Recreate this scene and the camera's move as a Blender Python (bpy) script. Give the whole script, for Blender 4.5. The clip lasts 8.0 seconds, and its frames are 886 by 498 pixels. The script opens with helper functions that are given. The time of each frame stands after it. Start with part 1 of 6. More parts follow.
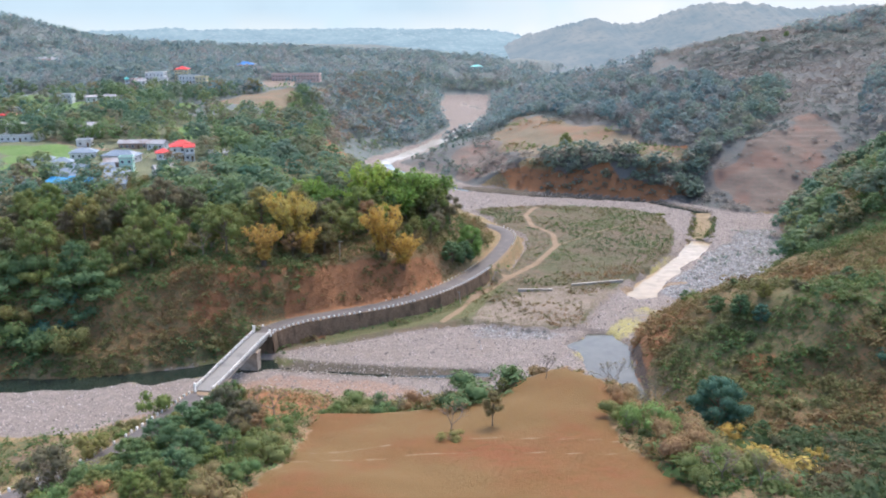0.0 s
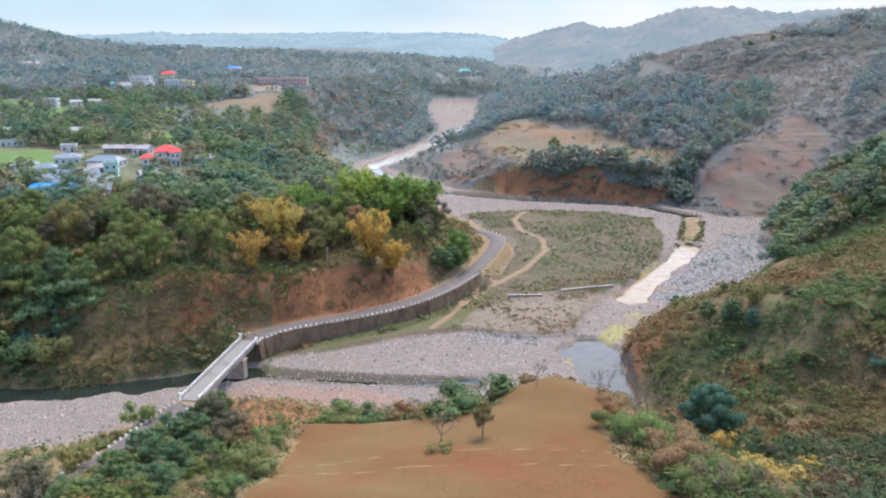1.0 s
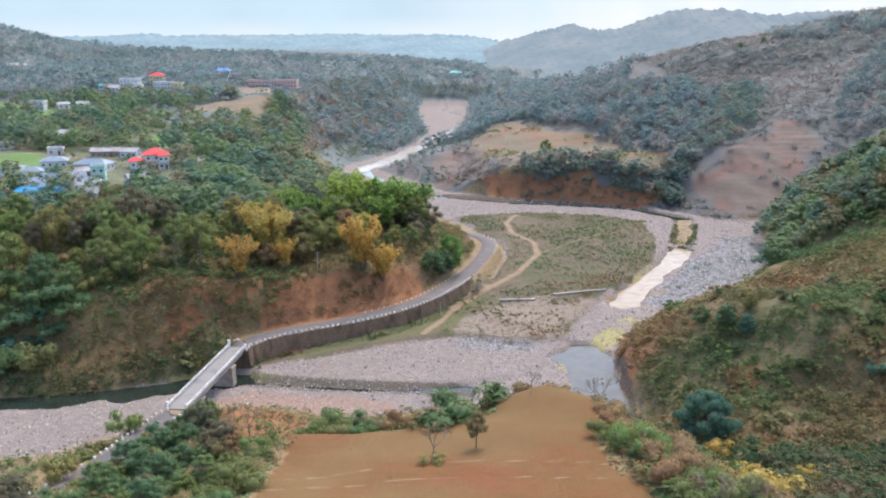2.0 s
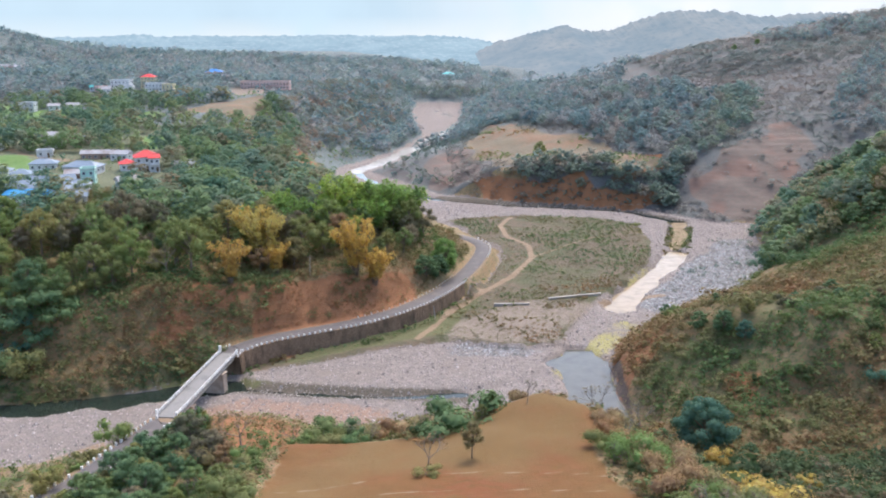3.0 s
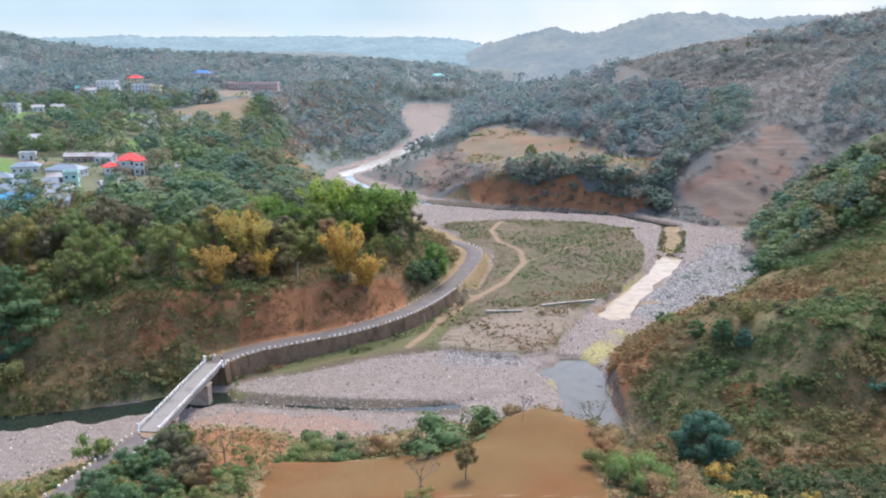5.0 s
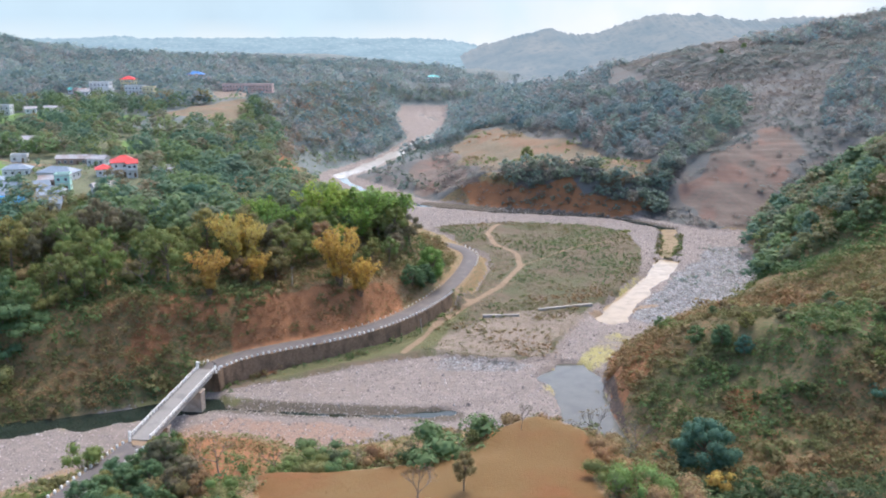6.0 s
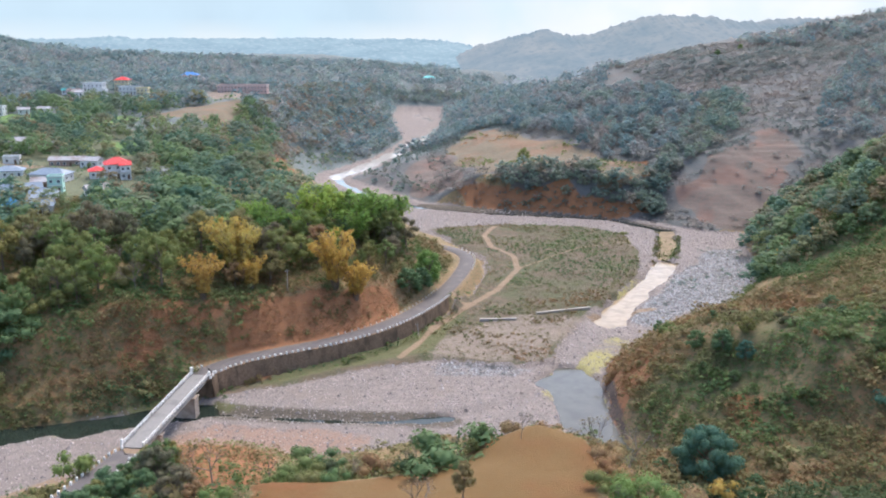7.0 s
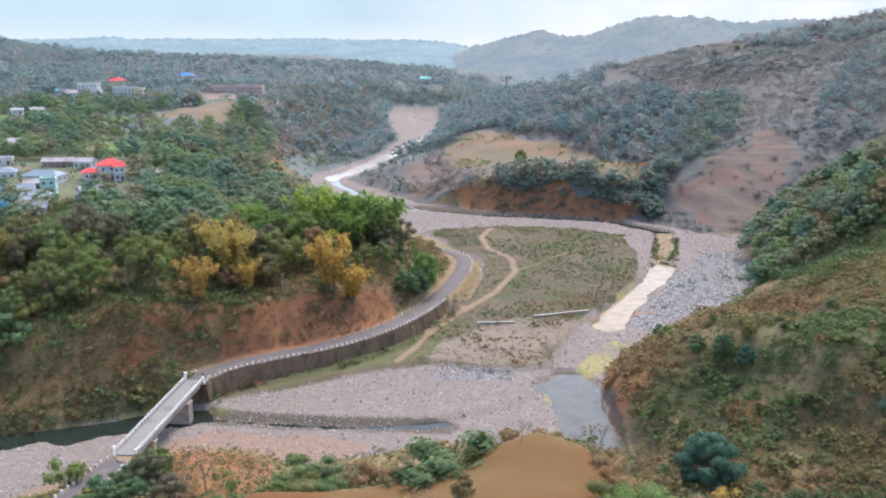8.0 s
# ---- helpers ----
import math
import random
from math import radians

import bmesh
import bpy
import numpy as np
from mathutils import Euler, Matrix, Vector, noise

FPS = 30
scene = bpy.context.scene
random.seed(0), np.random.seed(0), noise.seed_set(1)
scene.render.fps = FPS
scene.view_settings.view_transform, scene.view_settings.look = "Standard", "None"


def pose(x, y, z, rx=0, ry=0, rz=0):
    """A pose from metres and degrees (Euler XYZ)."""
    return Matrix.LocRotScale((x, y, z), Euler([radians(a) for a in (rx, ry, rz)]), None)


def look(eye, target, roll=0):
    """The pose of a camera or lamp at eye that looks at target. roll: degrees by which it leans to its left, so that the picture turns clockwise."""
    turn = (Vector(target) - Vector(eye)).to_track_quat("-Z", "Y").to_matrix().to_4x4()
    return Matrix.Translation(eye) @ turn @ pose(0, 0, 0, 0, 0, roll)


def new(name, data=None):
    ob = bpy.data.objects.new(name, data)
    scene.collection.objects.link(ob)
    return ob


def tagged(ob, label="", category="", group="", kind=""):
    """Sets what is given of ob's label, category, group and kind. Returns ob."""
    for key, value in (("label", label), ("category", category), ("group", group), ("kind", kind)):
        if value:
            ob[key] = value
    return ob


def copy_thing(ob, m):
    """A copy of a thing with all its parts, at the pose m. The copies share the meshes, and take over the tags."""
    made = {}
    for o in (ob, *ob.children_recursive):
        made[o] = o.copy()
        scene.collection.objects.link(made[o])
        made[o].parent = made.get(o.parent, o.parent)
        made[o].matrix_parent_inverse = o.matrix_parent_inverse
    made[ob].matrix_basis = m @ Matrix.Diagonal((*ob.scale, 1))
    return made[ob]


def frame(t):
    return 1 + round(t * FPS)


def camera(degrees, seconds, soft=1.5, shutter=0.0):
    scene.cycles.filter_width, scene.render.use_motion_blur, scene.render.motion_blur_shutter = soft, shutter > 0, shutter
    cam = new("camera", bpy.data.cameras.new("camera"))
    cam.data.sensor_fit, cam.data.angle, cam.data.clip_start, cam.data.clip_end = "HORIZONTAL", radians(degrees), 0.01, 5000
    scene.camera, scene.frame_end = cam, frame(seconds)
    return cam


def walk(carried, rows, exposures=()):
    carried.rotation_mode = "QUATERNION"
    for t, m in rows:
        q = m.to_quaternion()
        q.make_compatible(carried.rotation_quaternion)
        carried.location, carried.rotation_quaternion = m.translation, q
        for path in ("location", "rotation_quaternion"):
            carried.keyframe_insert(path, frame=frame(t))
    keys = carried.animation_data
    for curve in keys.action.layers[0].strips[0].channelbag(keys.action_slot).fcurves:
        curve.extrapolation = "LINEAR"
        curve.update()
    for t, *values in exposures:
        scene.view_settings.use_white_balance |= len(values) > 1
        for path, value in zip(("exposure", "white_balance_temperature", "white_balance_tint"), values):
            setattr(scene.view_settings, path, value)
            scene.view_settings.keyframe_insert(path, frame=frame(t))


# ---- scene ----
import itertools

cam = camera(53.68, 8.0, soft=2.0)
# seconds; metres east, north, up; degrees of yaw, pitch, roll
PATH = [
    (0.0, 0.00, -0.00, 90.00, -0.001, -14.639, 0.197),
    (0.5, 0.01, 1.20, 90.00, -0.406, -14.506, 0.215),
    (1.0, -0.06, 2.54, 89.98, -0.782, -14.399, 0.205),
    (1.5, -0.13, 4.00, 90.03, -1.128, -14.340, 0.185),
    (3.0, -0.45, 8.54, 90.23, -1.877, -14.219, 0.091),
    (3.5, -0.47, 10.00, 90.19, -2.128, -14.187, 0.044),
    (4.0, -0.53, 11.55, 90.23, -2.297, -14.162, 0.011),
    (4.5, -0.62, 13.10, 90.26, -2.432, -14.162, -0.028),
    (6.0, -0.95, 17.49, 90.33, -2.935, -14.059, -0.130),
    (6.5, -1.17, 18.95, 90.37, -3.096, -14.029, -0.160),
    (7.0, -1.29, 20.39, 90.43, -3.251, -14.018, -0.194),
    (7.5, -1.39, 21.79, 90.39, -3.405, -13.988, -0.220),
    (8.0, -1.52, 23.24, 90.37, -3.530, -13.975, -0.255),
]
walk(cam, [(t, pose(x, y, z, 0, 0, yaw) @ pose(0, 0, 0, pitch) @ pose(0, 0, 0, 0, roll) @ pose(0, 0, 0, 90)) for t, x, y, z, yaw, pitch, roll in PATH])

# ---- world, sun, exposure ----
world = bpy.data.worlds.new("sky")
scene.world = world
world.use_nodes = True
wn = world.node_tree.nodes
sky = wn.new("ShaderNodeTexSky")
sky.sky_type, sky.sun_disc = "NISHITA", False
SUN_EL, SUN_AZ = radians(60), radians(24)      # azimuth clockwise from north (+y)
sky.sun_elevation, sky.sun_rotation = SUN_EL, SUN_AZ
sky.air_density, sky.dust_density, sky.ozone_density = 0.85, 2.4, 0.8
world.node_tree.links.new(sky.outputs[0], wn["Background"].inputs[0])
wn["Background"].inputs[1].default_value = 0.15
sun = new("sun", bpy.data.lights.new("sun", "SUN"))
sun.data.energy, sun.data.angle, sun.data.color = 0.85, radians(25), (0.98, 0.92, 0.83)
sun.matrix_world = look((0, 0, 500), (-math.sin(SUN_AZ) * 500, -math.cos(SUN_AZ) * 500, 500 - 500 * math.tan(SUN_EL)))
scene.view_settings.exposure = 1.55

# ---- materials ----


def material(name, rough=0.85, metal=0.0):
    m = bpy.data.materials.new(name)
    m.use_nodes = True
    b = m.node_tree.nodes["Principled BSDF"]
    b.inputs["Roughness"].default_value, b.inputs["Metallic"].default_value = rough, metal
    b.inputs["Specular IOR Level"].default_value = 0.25
    return m, m.node_tree, b


def node(nt, kind, links=(), **values):
    """A node; values set its properties, links its inputs (a socket or a plain value)."""
    n = nt.nodes.new("ShaderNode" + kind)
    if "data_type" in values:
        n.data_type = values["data_type"]
    if "blend_type" in values:
        n.blend_type = values["blend_type"]
    if "attribute_name" in values:
        n.attribute_name = values["attribute_name"]
    if "operation" in values:
        n.operation = values["operation"]
    for i, v in links:
        if isinstance(v, bpy.types.NodeSocket):
            nt.links.new(v, n.inputs[i])
        else:
            n.inputs[i].default_value = v
    return n


def rgb(c):
    return (c[0], c[1], c[2], 1.0)


def noise_tex(nt, scale, detail=5.0, where=None, rough=0.55):
    n = node(nt, "TexNoise", [("Scale", scale), ("Detail", detail), ("Roughness", rough)])
    co = where if where is not None else node(nt, "NewGeometry").outputs["Position"]
    nt.links.new(co, n.inputs["Vector"])
    return n.outputs["Fac"]


def ramp(nt, fac, lo, hi):
    r = node(nt, "MapRange", [("Value", fac), ("From Min", lo), ("From Max", hi)])
    return r.outputs["Result"]


def mix(nt, fac, a, b, blend="MIX"):
    m = node(nt, "Mix", data_type="RGBA", blend_type=blend)
    for s, v in ((m.inputs[0], fac), (m.inputs[6], a), (m.inputs[7], b)):
        if isinstance(v, bpy.types.NodeSocket):
            nt.links.new(v, s)
        elif s == m.inputs[0]:
            s.default_value = v
        else:
            s.default_value = rgb(v)
    return m.outputs[2]


def attr(nt, name):
    return node(nt, "Attribute", attribute_name=name).outputs["Fac"]


def math_node(nt, op, a, b):
    n = node(nt, "Math", [(0, a), (1, b)], operation=op)
    return n.outputs[0]


def bump(nt, b, height, strength, distance):
    n = node(nt, "Bump", [("Height", height), ("Strength", strength), ("Distance", distance)])
    nt.links.new(n.outputs[0], b.inputs["Normal"])


def plain(name, c1, c2, scale=1.5, rough=0.85, relief=0.3, dist=0.05, c3=None, metal=0.0):
    """Two tones by noise at two scales, a third as stains, with relief."""
    m, nt, b = material(name, rough, metal)
    big, small = noise_tex(nt, scale * 0.13), noise_tex(nt, scale)
    col = mix(nt, ramp(nt, small, 0.3, 0.7), c1, c2)
    if c3:
        col = mix(nt, ramp(nt, big, 0.52, 0.68), col, c3)
    nt.links.new(col, b.inputs["Base Color"])
    bump(nt, b, small, relief, dist)
    return m


def leaves(name, tones, glow=0.4):
    """Foliage: the tone varies tree by tree (attribute tone or the object's own chance), leaf by leaf, and by height in the clump."""
    m, nt, b = material(name, 0.75)
    info = node(nt, "ObjectInfo")
    island = node(nt, "NewGeometry").outputs["Random Per Island"]
    own = math_node(nt, "LESS_THAN", attr(nt, "tone"), 0.0001)
    chance = math_node(nt, "ADD", math_node(nt, "MULTIPLY", info.outputs["Random"], own), attr(nt, "tone"))
    cr = node(nt, "ValToRGB", [("Fac", chance)])
    els = cr.color_ramp.elements
    els[0].color, els[0].position = rgb(tones[0]), 0.0
    els[1].color, els[1].position = rgb(tones[-1]), 1.0
    for i in range(1, len(tones) - 1):
        els.new(i / (len(tones) - 1)).color = rgb(tones[i])
    hsv = node(nt, "HueSaturation", [("Color", cr.outputs[0]), ("Value", math_node(nt, "ADD", 0.86, math_node(nt, "MULTIPLY", island, 0.28))),
                                     ("Hue", math_node(nt, "ADD", 0.485, math_node(nt, "MULTIPLY", island, 0.03)))])
    nt.links.new(hsv.outputs[0], b.inputs["Base Color"])
    tr = node(nt, "BsdfTranslucent", [("Color", hsv.outputs[0])])
    sh = node(nt, "MixShader", [(0, glow), (1, b.outputs[0]), (2, tr.outputs[0])])
    nt.links.new(sh.outputs[0], nt.nodes["Material Output"].inputs["Surface"])
    return m


LEAF = {
    "dark": leaves("dark_leaves", [(0.11, 0.185, 0.09), (0.165, 0.23, 0.085), (0.115, 0.20, 0.105)]),
    "olive": leaves("olive_leaves", [(0.215, 0.235, 0.078), (0.165, 0.22, 0.078), (0.265, 0.235, 0.085), (0.18, 0.245, 0.075), (0.24, 0.20, 0.095)]),
    "bamboo": leaves("bamboo_leaves", [(0.20, 0.33, 0.08), (0.30, 0.385, 0.08), (0.16, 0.28, 0.085), (0.245, 0.375, 0.09)], 0.45),
    "yellow": leaves("yellow_leaves", [(0.52, 0.37, 0.11), (0.43, 0.36, 0.11), (0.55, 0.36, 0.095), (0.47, 0.37, 0.11), (0.50, 0.33, 0.10)], 0.45),
    "teal": leaves("bluish_leaves", [(0.10, 0.215, 0.15), (0.095, 0.195, 0.14), (0.115, 0.215, 0.135)]),
    "rust": leaves("rusty_dry_leaves", [(0.31, 0.19, 0.10), (0.35, 0.23, 0.12), (0.27, 0.20, 0.105)]),
    "grey": leaves("grey_dry_leaves", [(0.205, 0.17, 0.105), (0.155, 0.155, 0.095), (0.235, 0.185, 0.12)]),
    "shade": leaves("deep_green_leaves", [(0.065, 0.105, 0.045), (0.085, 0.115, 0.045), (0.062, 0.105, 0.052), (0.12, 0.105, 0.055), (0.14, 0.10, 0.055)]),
    # Distance haze is put into the next three: paler, mostly bluer.
    "wood": leaves("hazed_woodland_leaves", [(0.14, 0.225, 0.235), (0.275, 0.325, 0.28), (0.175, 0.275, 0.29), (0.33, 0.30, 0.285), (0.13, 0.21, 0.235), (0.25, 0.315, 0.265), (0.19, 0.28, 0.29), (0.31, 0.305, 0.295)], 0.5),
    "clough": leaves("hazed_gully_leaves", [(0.165, 0.25, 0.225), (0.25, 0.29, 0.21), (0.19, 0.27, 0.225), (0.29, 0.265, 0.215), (0.17, 0.245, 0.23)], 0.5),
    "brown": leaves("hazed_brown_winter_leaves", [(0.33, 0.245, 0.19), (0.215, 0.255, 0.20), (0.35, 0.25, 0.185), (0.17, 0.24, 0.205), (0.27, 0.265, 0.20)], 0.5),
    "scrub": leaves("scrub_leaves", [(0.391, 0.212, 0.105), (0.332, 0.224, 0.114), (0.296, 0.235, 0.114), (0.272, 0.235, 0.114), (0.237, 0.242, 0.095), (0.184, 0.235, 0.085), (0.178, 0.265, 0.081), (0.142, 0.224, 0.095)]),
    "hill": leaves("hillside_leaves", [(0.265, 0.155, 0.075), (0.225, 0.16, 0.078), (0.195, 0.165, 0.074), (0.185, 0.17, 0.074), (0.16, 0.17, 0.066), (0.125, 0.17, 0.062), (0.12, 0.19, 0.06), (0.092, 0.155, 0.068)]),
    "straw": leaves("straw_grass", [(0.27, 0.215, 0.13), (0.20, 0.20, 0.10), (0.23, 0.19, 0.12), (0.16, 0.175, 0.085)]),
}
BARK = plain("bark", (0.13, 0.10, 0.075), (0.21, 0.175, 0.14), 6, 0.9, 0.6, 0.03)
PALE_BARK = plain("pale_bark", (0.19, 0.155, 0.13), (0.27, 0.23, 0.20), 6, 0.9, 0.5, 0.02)
ASPHALT = plain("asphalt", (0.10, 0.088, 0.085), (0.135, 0.12, 0.115), 3, 0.8, 0.2, 0.01, (0.165, 0.14, 0.125))
CONCRETE = plain("concrete", (0.38, 0.34, 0.30), (0.47, 0.43, 0.38), 2, 0.85, 0.3, 0.01, (0.28, 0.245, 0.21))
DECK = plain("concrete_deck", (0.20, 0.19, 0.18), (0.26, 0.245, 0.23), 2, 0.85, 0.2, 0.01, (0.17, 0.16, 0.155))
WHITEWASH = plain("whitewash", (0.74, 0.72, 0.67), (0.82, 0.80, 0.75), 3, 0.8, 0.3, 0.01, (0.60, 0.56, 0.52))
PIER = plain("stained_pier_concrete", (0.38, 0.30, 0.24), (0.50, 0.41, 0.34), 1.2, 0.9, 0.4, 0.03, (0.20, 0.15, 0.12))
MASONRY, nt_wall, b_wall = material("stone_masonry", 0.9)
streak = noise_tex(nt_wall, 1.0, 4, node(nt_wall, "Mapping", [("Vector", node(nt_wall, "NewGeometry").outputs["Position"]), ("Scale", (0.32, 0.32, 0.16))]).outputs[0])
stones = noise_tex(nt_wall, 2.2, 4)
tone_wall = mix(nt_wall, ramp(nt_wall, stones, 0.35, 0.65), (0.15, 0.098, 0.062), (0.25, 0.17, 0.115))
nt_wall.links.new(mix(nt_wall, ramp(nt_wall, streak, 0.45, 0.70), tone_wall, (0.085, 0.062, 0.042)), b_wall.inputs["Base Color"])
bump(nt_wall, b_wall, stones, 0.8, 0.15)


def stone_material():
    m, nt, b = material("river_stone", 0.8)
    chance = node(nt, "NewGeometry").outputs["Random Per Island"]
    col = mix(nt, ramp(nt, chance, 0.1, 0.9), (0.15, 0.13, 0.12), (0.58, 0.505, 0.455))
    col = mix(nt, ramp(nt, noise_tex(nt, 4.0), 0.45, 0.7), col, (0.38, 0.33, 0.30))
    nt.links.new(col, b.inputs["Base Color"])
    return m


STONE = stone_material()


def ground_material():
    m, nt, b = material("ground", 0.92)
    n1, n2, n3 = noise_tex(nt, 0.06, 4), noise_tex(nt, 0.5, 6), noise_tex(nt, 3.0, 4)
    fine, n4, n5 = noise_tex(nt, 9.0, 3), noise_tex(nt, 1.3, 5), noise_tex(nt, 0.035, 3)

    def edge(name, amount=0.45):
        a = math_node(nt, "ADD", attr(nt, name), math_node(nt, "MULTIPLY", math_node(nt, "SUBTRACT", n2, 0.5), amount * 2))
        return ramp(nt, a, 0.40, 0.60)
    scrub = mix(nt, ramp(nt, n2, 0.35, 0.65), (0.24, 0.175, 0.09), (0.19, 0.175, 0.08))
    scrub = mix(nt, ramp(nt, n3, 0.40, 0.6), scrub, (0.29, 0.18, 0.10))
    scrub = mix(nt, ramp(nt, n1, 0.5, 0.7), scrub, (0.28, 0.155, 0.08))
    scrub = mix(nt, ramp(nt, n4, 0.50, 0.60), scrub, (0.125, 0.12, 0.06))
    scrub = mix(nt, ramp(nt, n4, 0.46, 0.34), scrub, (0.25, 0.175, 0.11))
    # Hill ground with distance haze mixed into its greys.
    hazed_ground = mix(nt, ramp(nt, n2, 0.35, 0.65), (0.15, 0.14, 0.132), (0.12, 0.13, 0.124))
    hazed_ground = mix(nt, ramp(nt, n1, 0.48, 0.62), hazed_ground, (0.145, 0.125, 0.112))
    hazed_ground = mix(nt, ramp(nt, fine, 0.5, 0.65), hazed_ground, (0.095, 0.105, 0.10))
    mound = mix(nt, ramp(nt, n2, 0.35, 0.65), (0.175, 0.125, 0.104), (0.145, 0.117, 0.098))
    mound = mix(nt, ramp(nt, n3, 0.5, 0.7), mound, (0.125, 0.125, 0.10))
    mound = mix(nt, ramp(nt, n1, 0.5, 0.62), mound, (0.19, 0.12, 0.094))
    height = node(nt, "SeparateXYZ", [(0, node(nt, "NewGeometry").outputs["Position"])]).outputs[2]
    tread = math_node(nt, "SINE", math_node(nt, "ADD", math_node(nt, "MULTIPLY", height, 3.6), math_node(nt, "MULTIPLY", n1, 14.0)), 0.0)
    mound = mix(nt, ramp(nt, math_node(nt, "ADD", tread, math_node(nt, "MULTIPLY", n4, 4.0)), 2.2, 4.6), mound, (0.195, 0.148, 0.124))
    brush = mix(nt, ramp(nt, n2, 0.35, 0.65), (0.16, 0.12, 0.06), (0.235, 0.13, 0.066))
    brush = mix(nt, ramp(nt, n4, 0.48, 0.6), brush, (0.095, 0.10, 0.045))
    # Far wood floor, its green blued and paled by painted haze.
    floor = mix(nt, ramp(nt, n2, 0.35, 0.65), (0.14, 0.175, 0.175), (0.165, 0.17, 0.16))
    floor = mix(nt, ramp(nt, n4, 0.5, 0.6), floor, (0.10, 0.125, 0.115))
    rubble = mix(nt, ramp(nt, n3, 0.4, 0.62), (0.24, 0.185, 0.145), (0.15, 0.125, 0.09))
    rubble = mix(nt, ramp(nt, fine, 0.52, 0.64), rubble, (0.34, 0.28, 0.24))
    earth = mix(nt, ramp(nt, n2, 0.35, 0.65), (0.31, 0.138, 0.064), (0.25, 0.118, 0.058))
    earth = mix(nt, ramp(nt, n3, 0.5, 0.72), earth, (0.17, 0.105, 0.06))
    dry = mix(nt, ramp(nt, n1, 0.42, 0.6), (0.175, 0.064, 0.025), (0.155, 0.074, 0.024))
    dry = mix(nt, ramp(nt, n2, 0.45, 0.7), dry, (0.127, 0.065, 0.018))
    dry = mix(nt, ramp(nt, n3, 0.6, 0.75), dry, (0.11, 0.066, 0.026))
    dry = mix(nt, ramp(nt, n5, 0.44, 0.58), dry, (0.155, 0.096, 0.036))
    dry = mix(nt, ramp(nt, fine, 0.52, 0.66), dry, (0.168, 0.077, 0.026))
    meadow = mix(nt, ramp(nt, n2, 0.35, 0.65), (0.20, 0.15, 0.10), (0.155, 0.13, 0.088))
    meadow = mix(nt, ramp(nt, n1, 0.48, 0.62), meadow, (0.22, 0.135, 0.085))
    meadow = mix(nt, ramp(nt, n4, 0.55, 0.65), meadow, (0.15, 0.14, 0.085))
    green = mix(nt, ramp(nt, n2, 0.35, 0.65), (0.10, 0.18, 0.05), (0.14, 0.21, 0.068))
    grass = mix(nt, ramp(nt, n2, 0.4, 0.62), (0.10, 0.088, 0.055), (0.15, 0.108, 0.075))
    grass = mix(nt, ramp(nt, n1, 0.45, 0.6), grass, (0.085, 0.092, 0.045))
    grass = mix(nt, ramp(nt, n3, 0.52, 0.7), grass, (0.155, 0.122, 0.08))
    gravel = mix(nt, ramp(nt, fine, 0.35, 0.62), (0.135, 0.112, 0.10), (0.265, 0.222, 0.198))
    gravel = mix(nt, ramp(nt, n2, 0.5, 0.7), gravel, (0.285, 0.238, 0.21))
    gravel = mix(nt, ramp(nt, n1, 0.55, 0.7), gravel, (0.215, 0.175, 0.15))
    sand = mix(nt, ramp(nt, fine, 0.35, 0.62), (0.20, 0.125, 0.09), (0.31, 0.215, 0.165))
    trail = mix(nt, ramp(nt, n3, 0.35, 0.65), (0.225, 0.155, 0.10), (0.27, 0.195, 0.13))
    algae = mix(nt, ramp(nt, n3, 0.4, 0.6), (0.24, 0.22, 0.07), (0.36, 0.31, 0.16))
    vor = node(nt, "TexVoronoi", [("Vector", node(nt, "NewGeometry").outputs["Position"]), ("Scale", 0.55)])
    speck = node(nt, "TexVoronoi", [("Vector", node(nt, "NewGeometry").outputs["Position"]), ("Scale", 1.7)])
    cobble = mix(nt, ramp(nt, speck.outputs["Distance"], 0.2, 0.6), (0.42, 0.42, 0.43), (0.13, 0.125, 0.12))
    cobble = mix(nt, ramp(nt, math_node(nt, "ADD", vor.outputs["Distance"], math_node(nt, "MULTIPLY", n2, 0.5)), 0.75, 1.05), cobble, (0.09, 0.09, 0.085))
    dark_bed = mix(nt, ramp(nt, n3, 0.4, 0.65), (0.07, 0.06, 0.045), (0.16, 0.13, 0.10))
    verge = mix(nt, ramp(nt, n3, 0.4, 0.6), (0.088, 0.102, 0.042), (0.135, 0.12, 0.06))
    terrace = mix(nt, ramp(nt, n2, 0.35, 0.65), (0.12, 0.15, 0.085), (0.17, 0.165, 0.105))
    terrace = mix(nt, ramp(nt, n4, 0.5, 0.6), terrace, (0.085, 0.105, 0.065))
    grassy = mix(nt, ramp(nt, n2, 0.35, 0.65), (0.115, 0.11, 0.05), (0.15, 0.115, 0.06))
    grassy = mix(nt, ramp(nt, n4, 0.5, 0.6), grassy, (0.085, 0.10, 0.042))
    rock = mix(nt, ramp(nt, n4, 0.4, 0.6), (0.075, 0.058, 0.048), (0.13, 0.093, 0.075))
    col = scrub
    for name, c in (("grassy", grassy), ("lush", terrace), ("brush", brush), ("hazed_ground", hazed_ground), ("hazed_woodfloor", floor), ("mound", mound), ("earth", earth), ("pasture", dry), ("meadow", meadow), ("field", green), ("gravel", gravel), ("sand", sand), ("cobble", cobble), ("wet", dark_bed), ("bar", grass), ("rubble", rubble), ("verge", verge), ("trail", trail), ("rock", rock), ("algae", algae)):
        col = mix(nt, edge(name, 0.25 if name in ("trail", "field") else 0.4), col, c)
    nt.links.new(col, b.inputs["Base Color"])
    h = math_node(nt, "ADD", math_node(nt, "MULTIPLY", n3, 0.6), math_node(nt, "MULTIPLY", fine, 0.3))
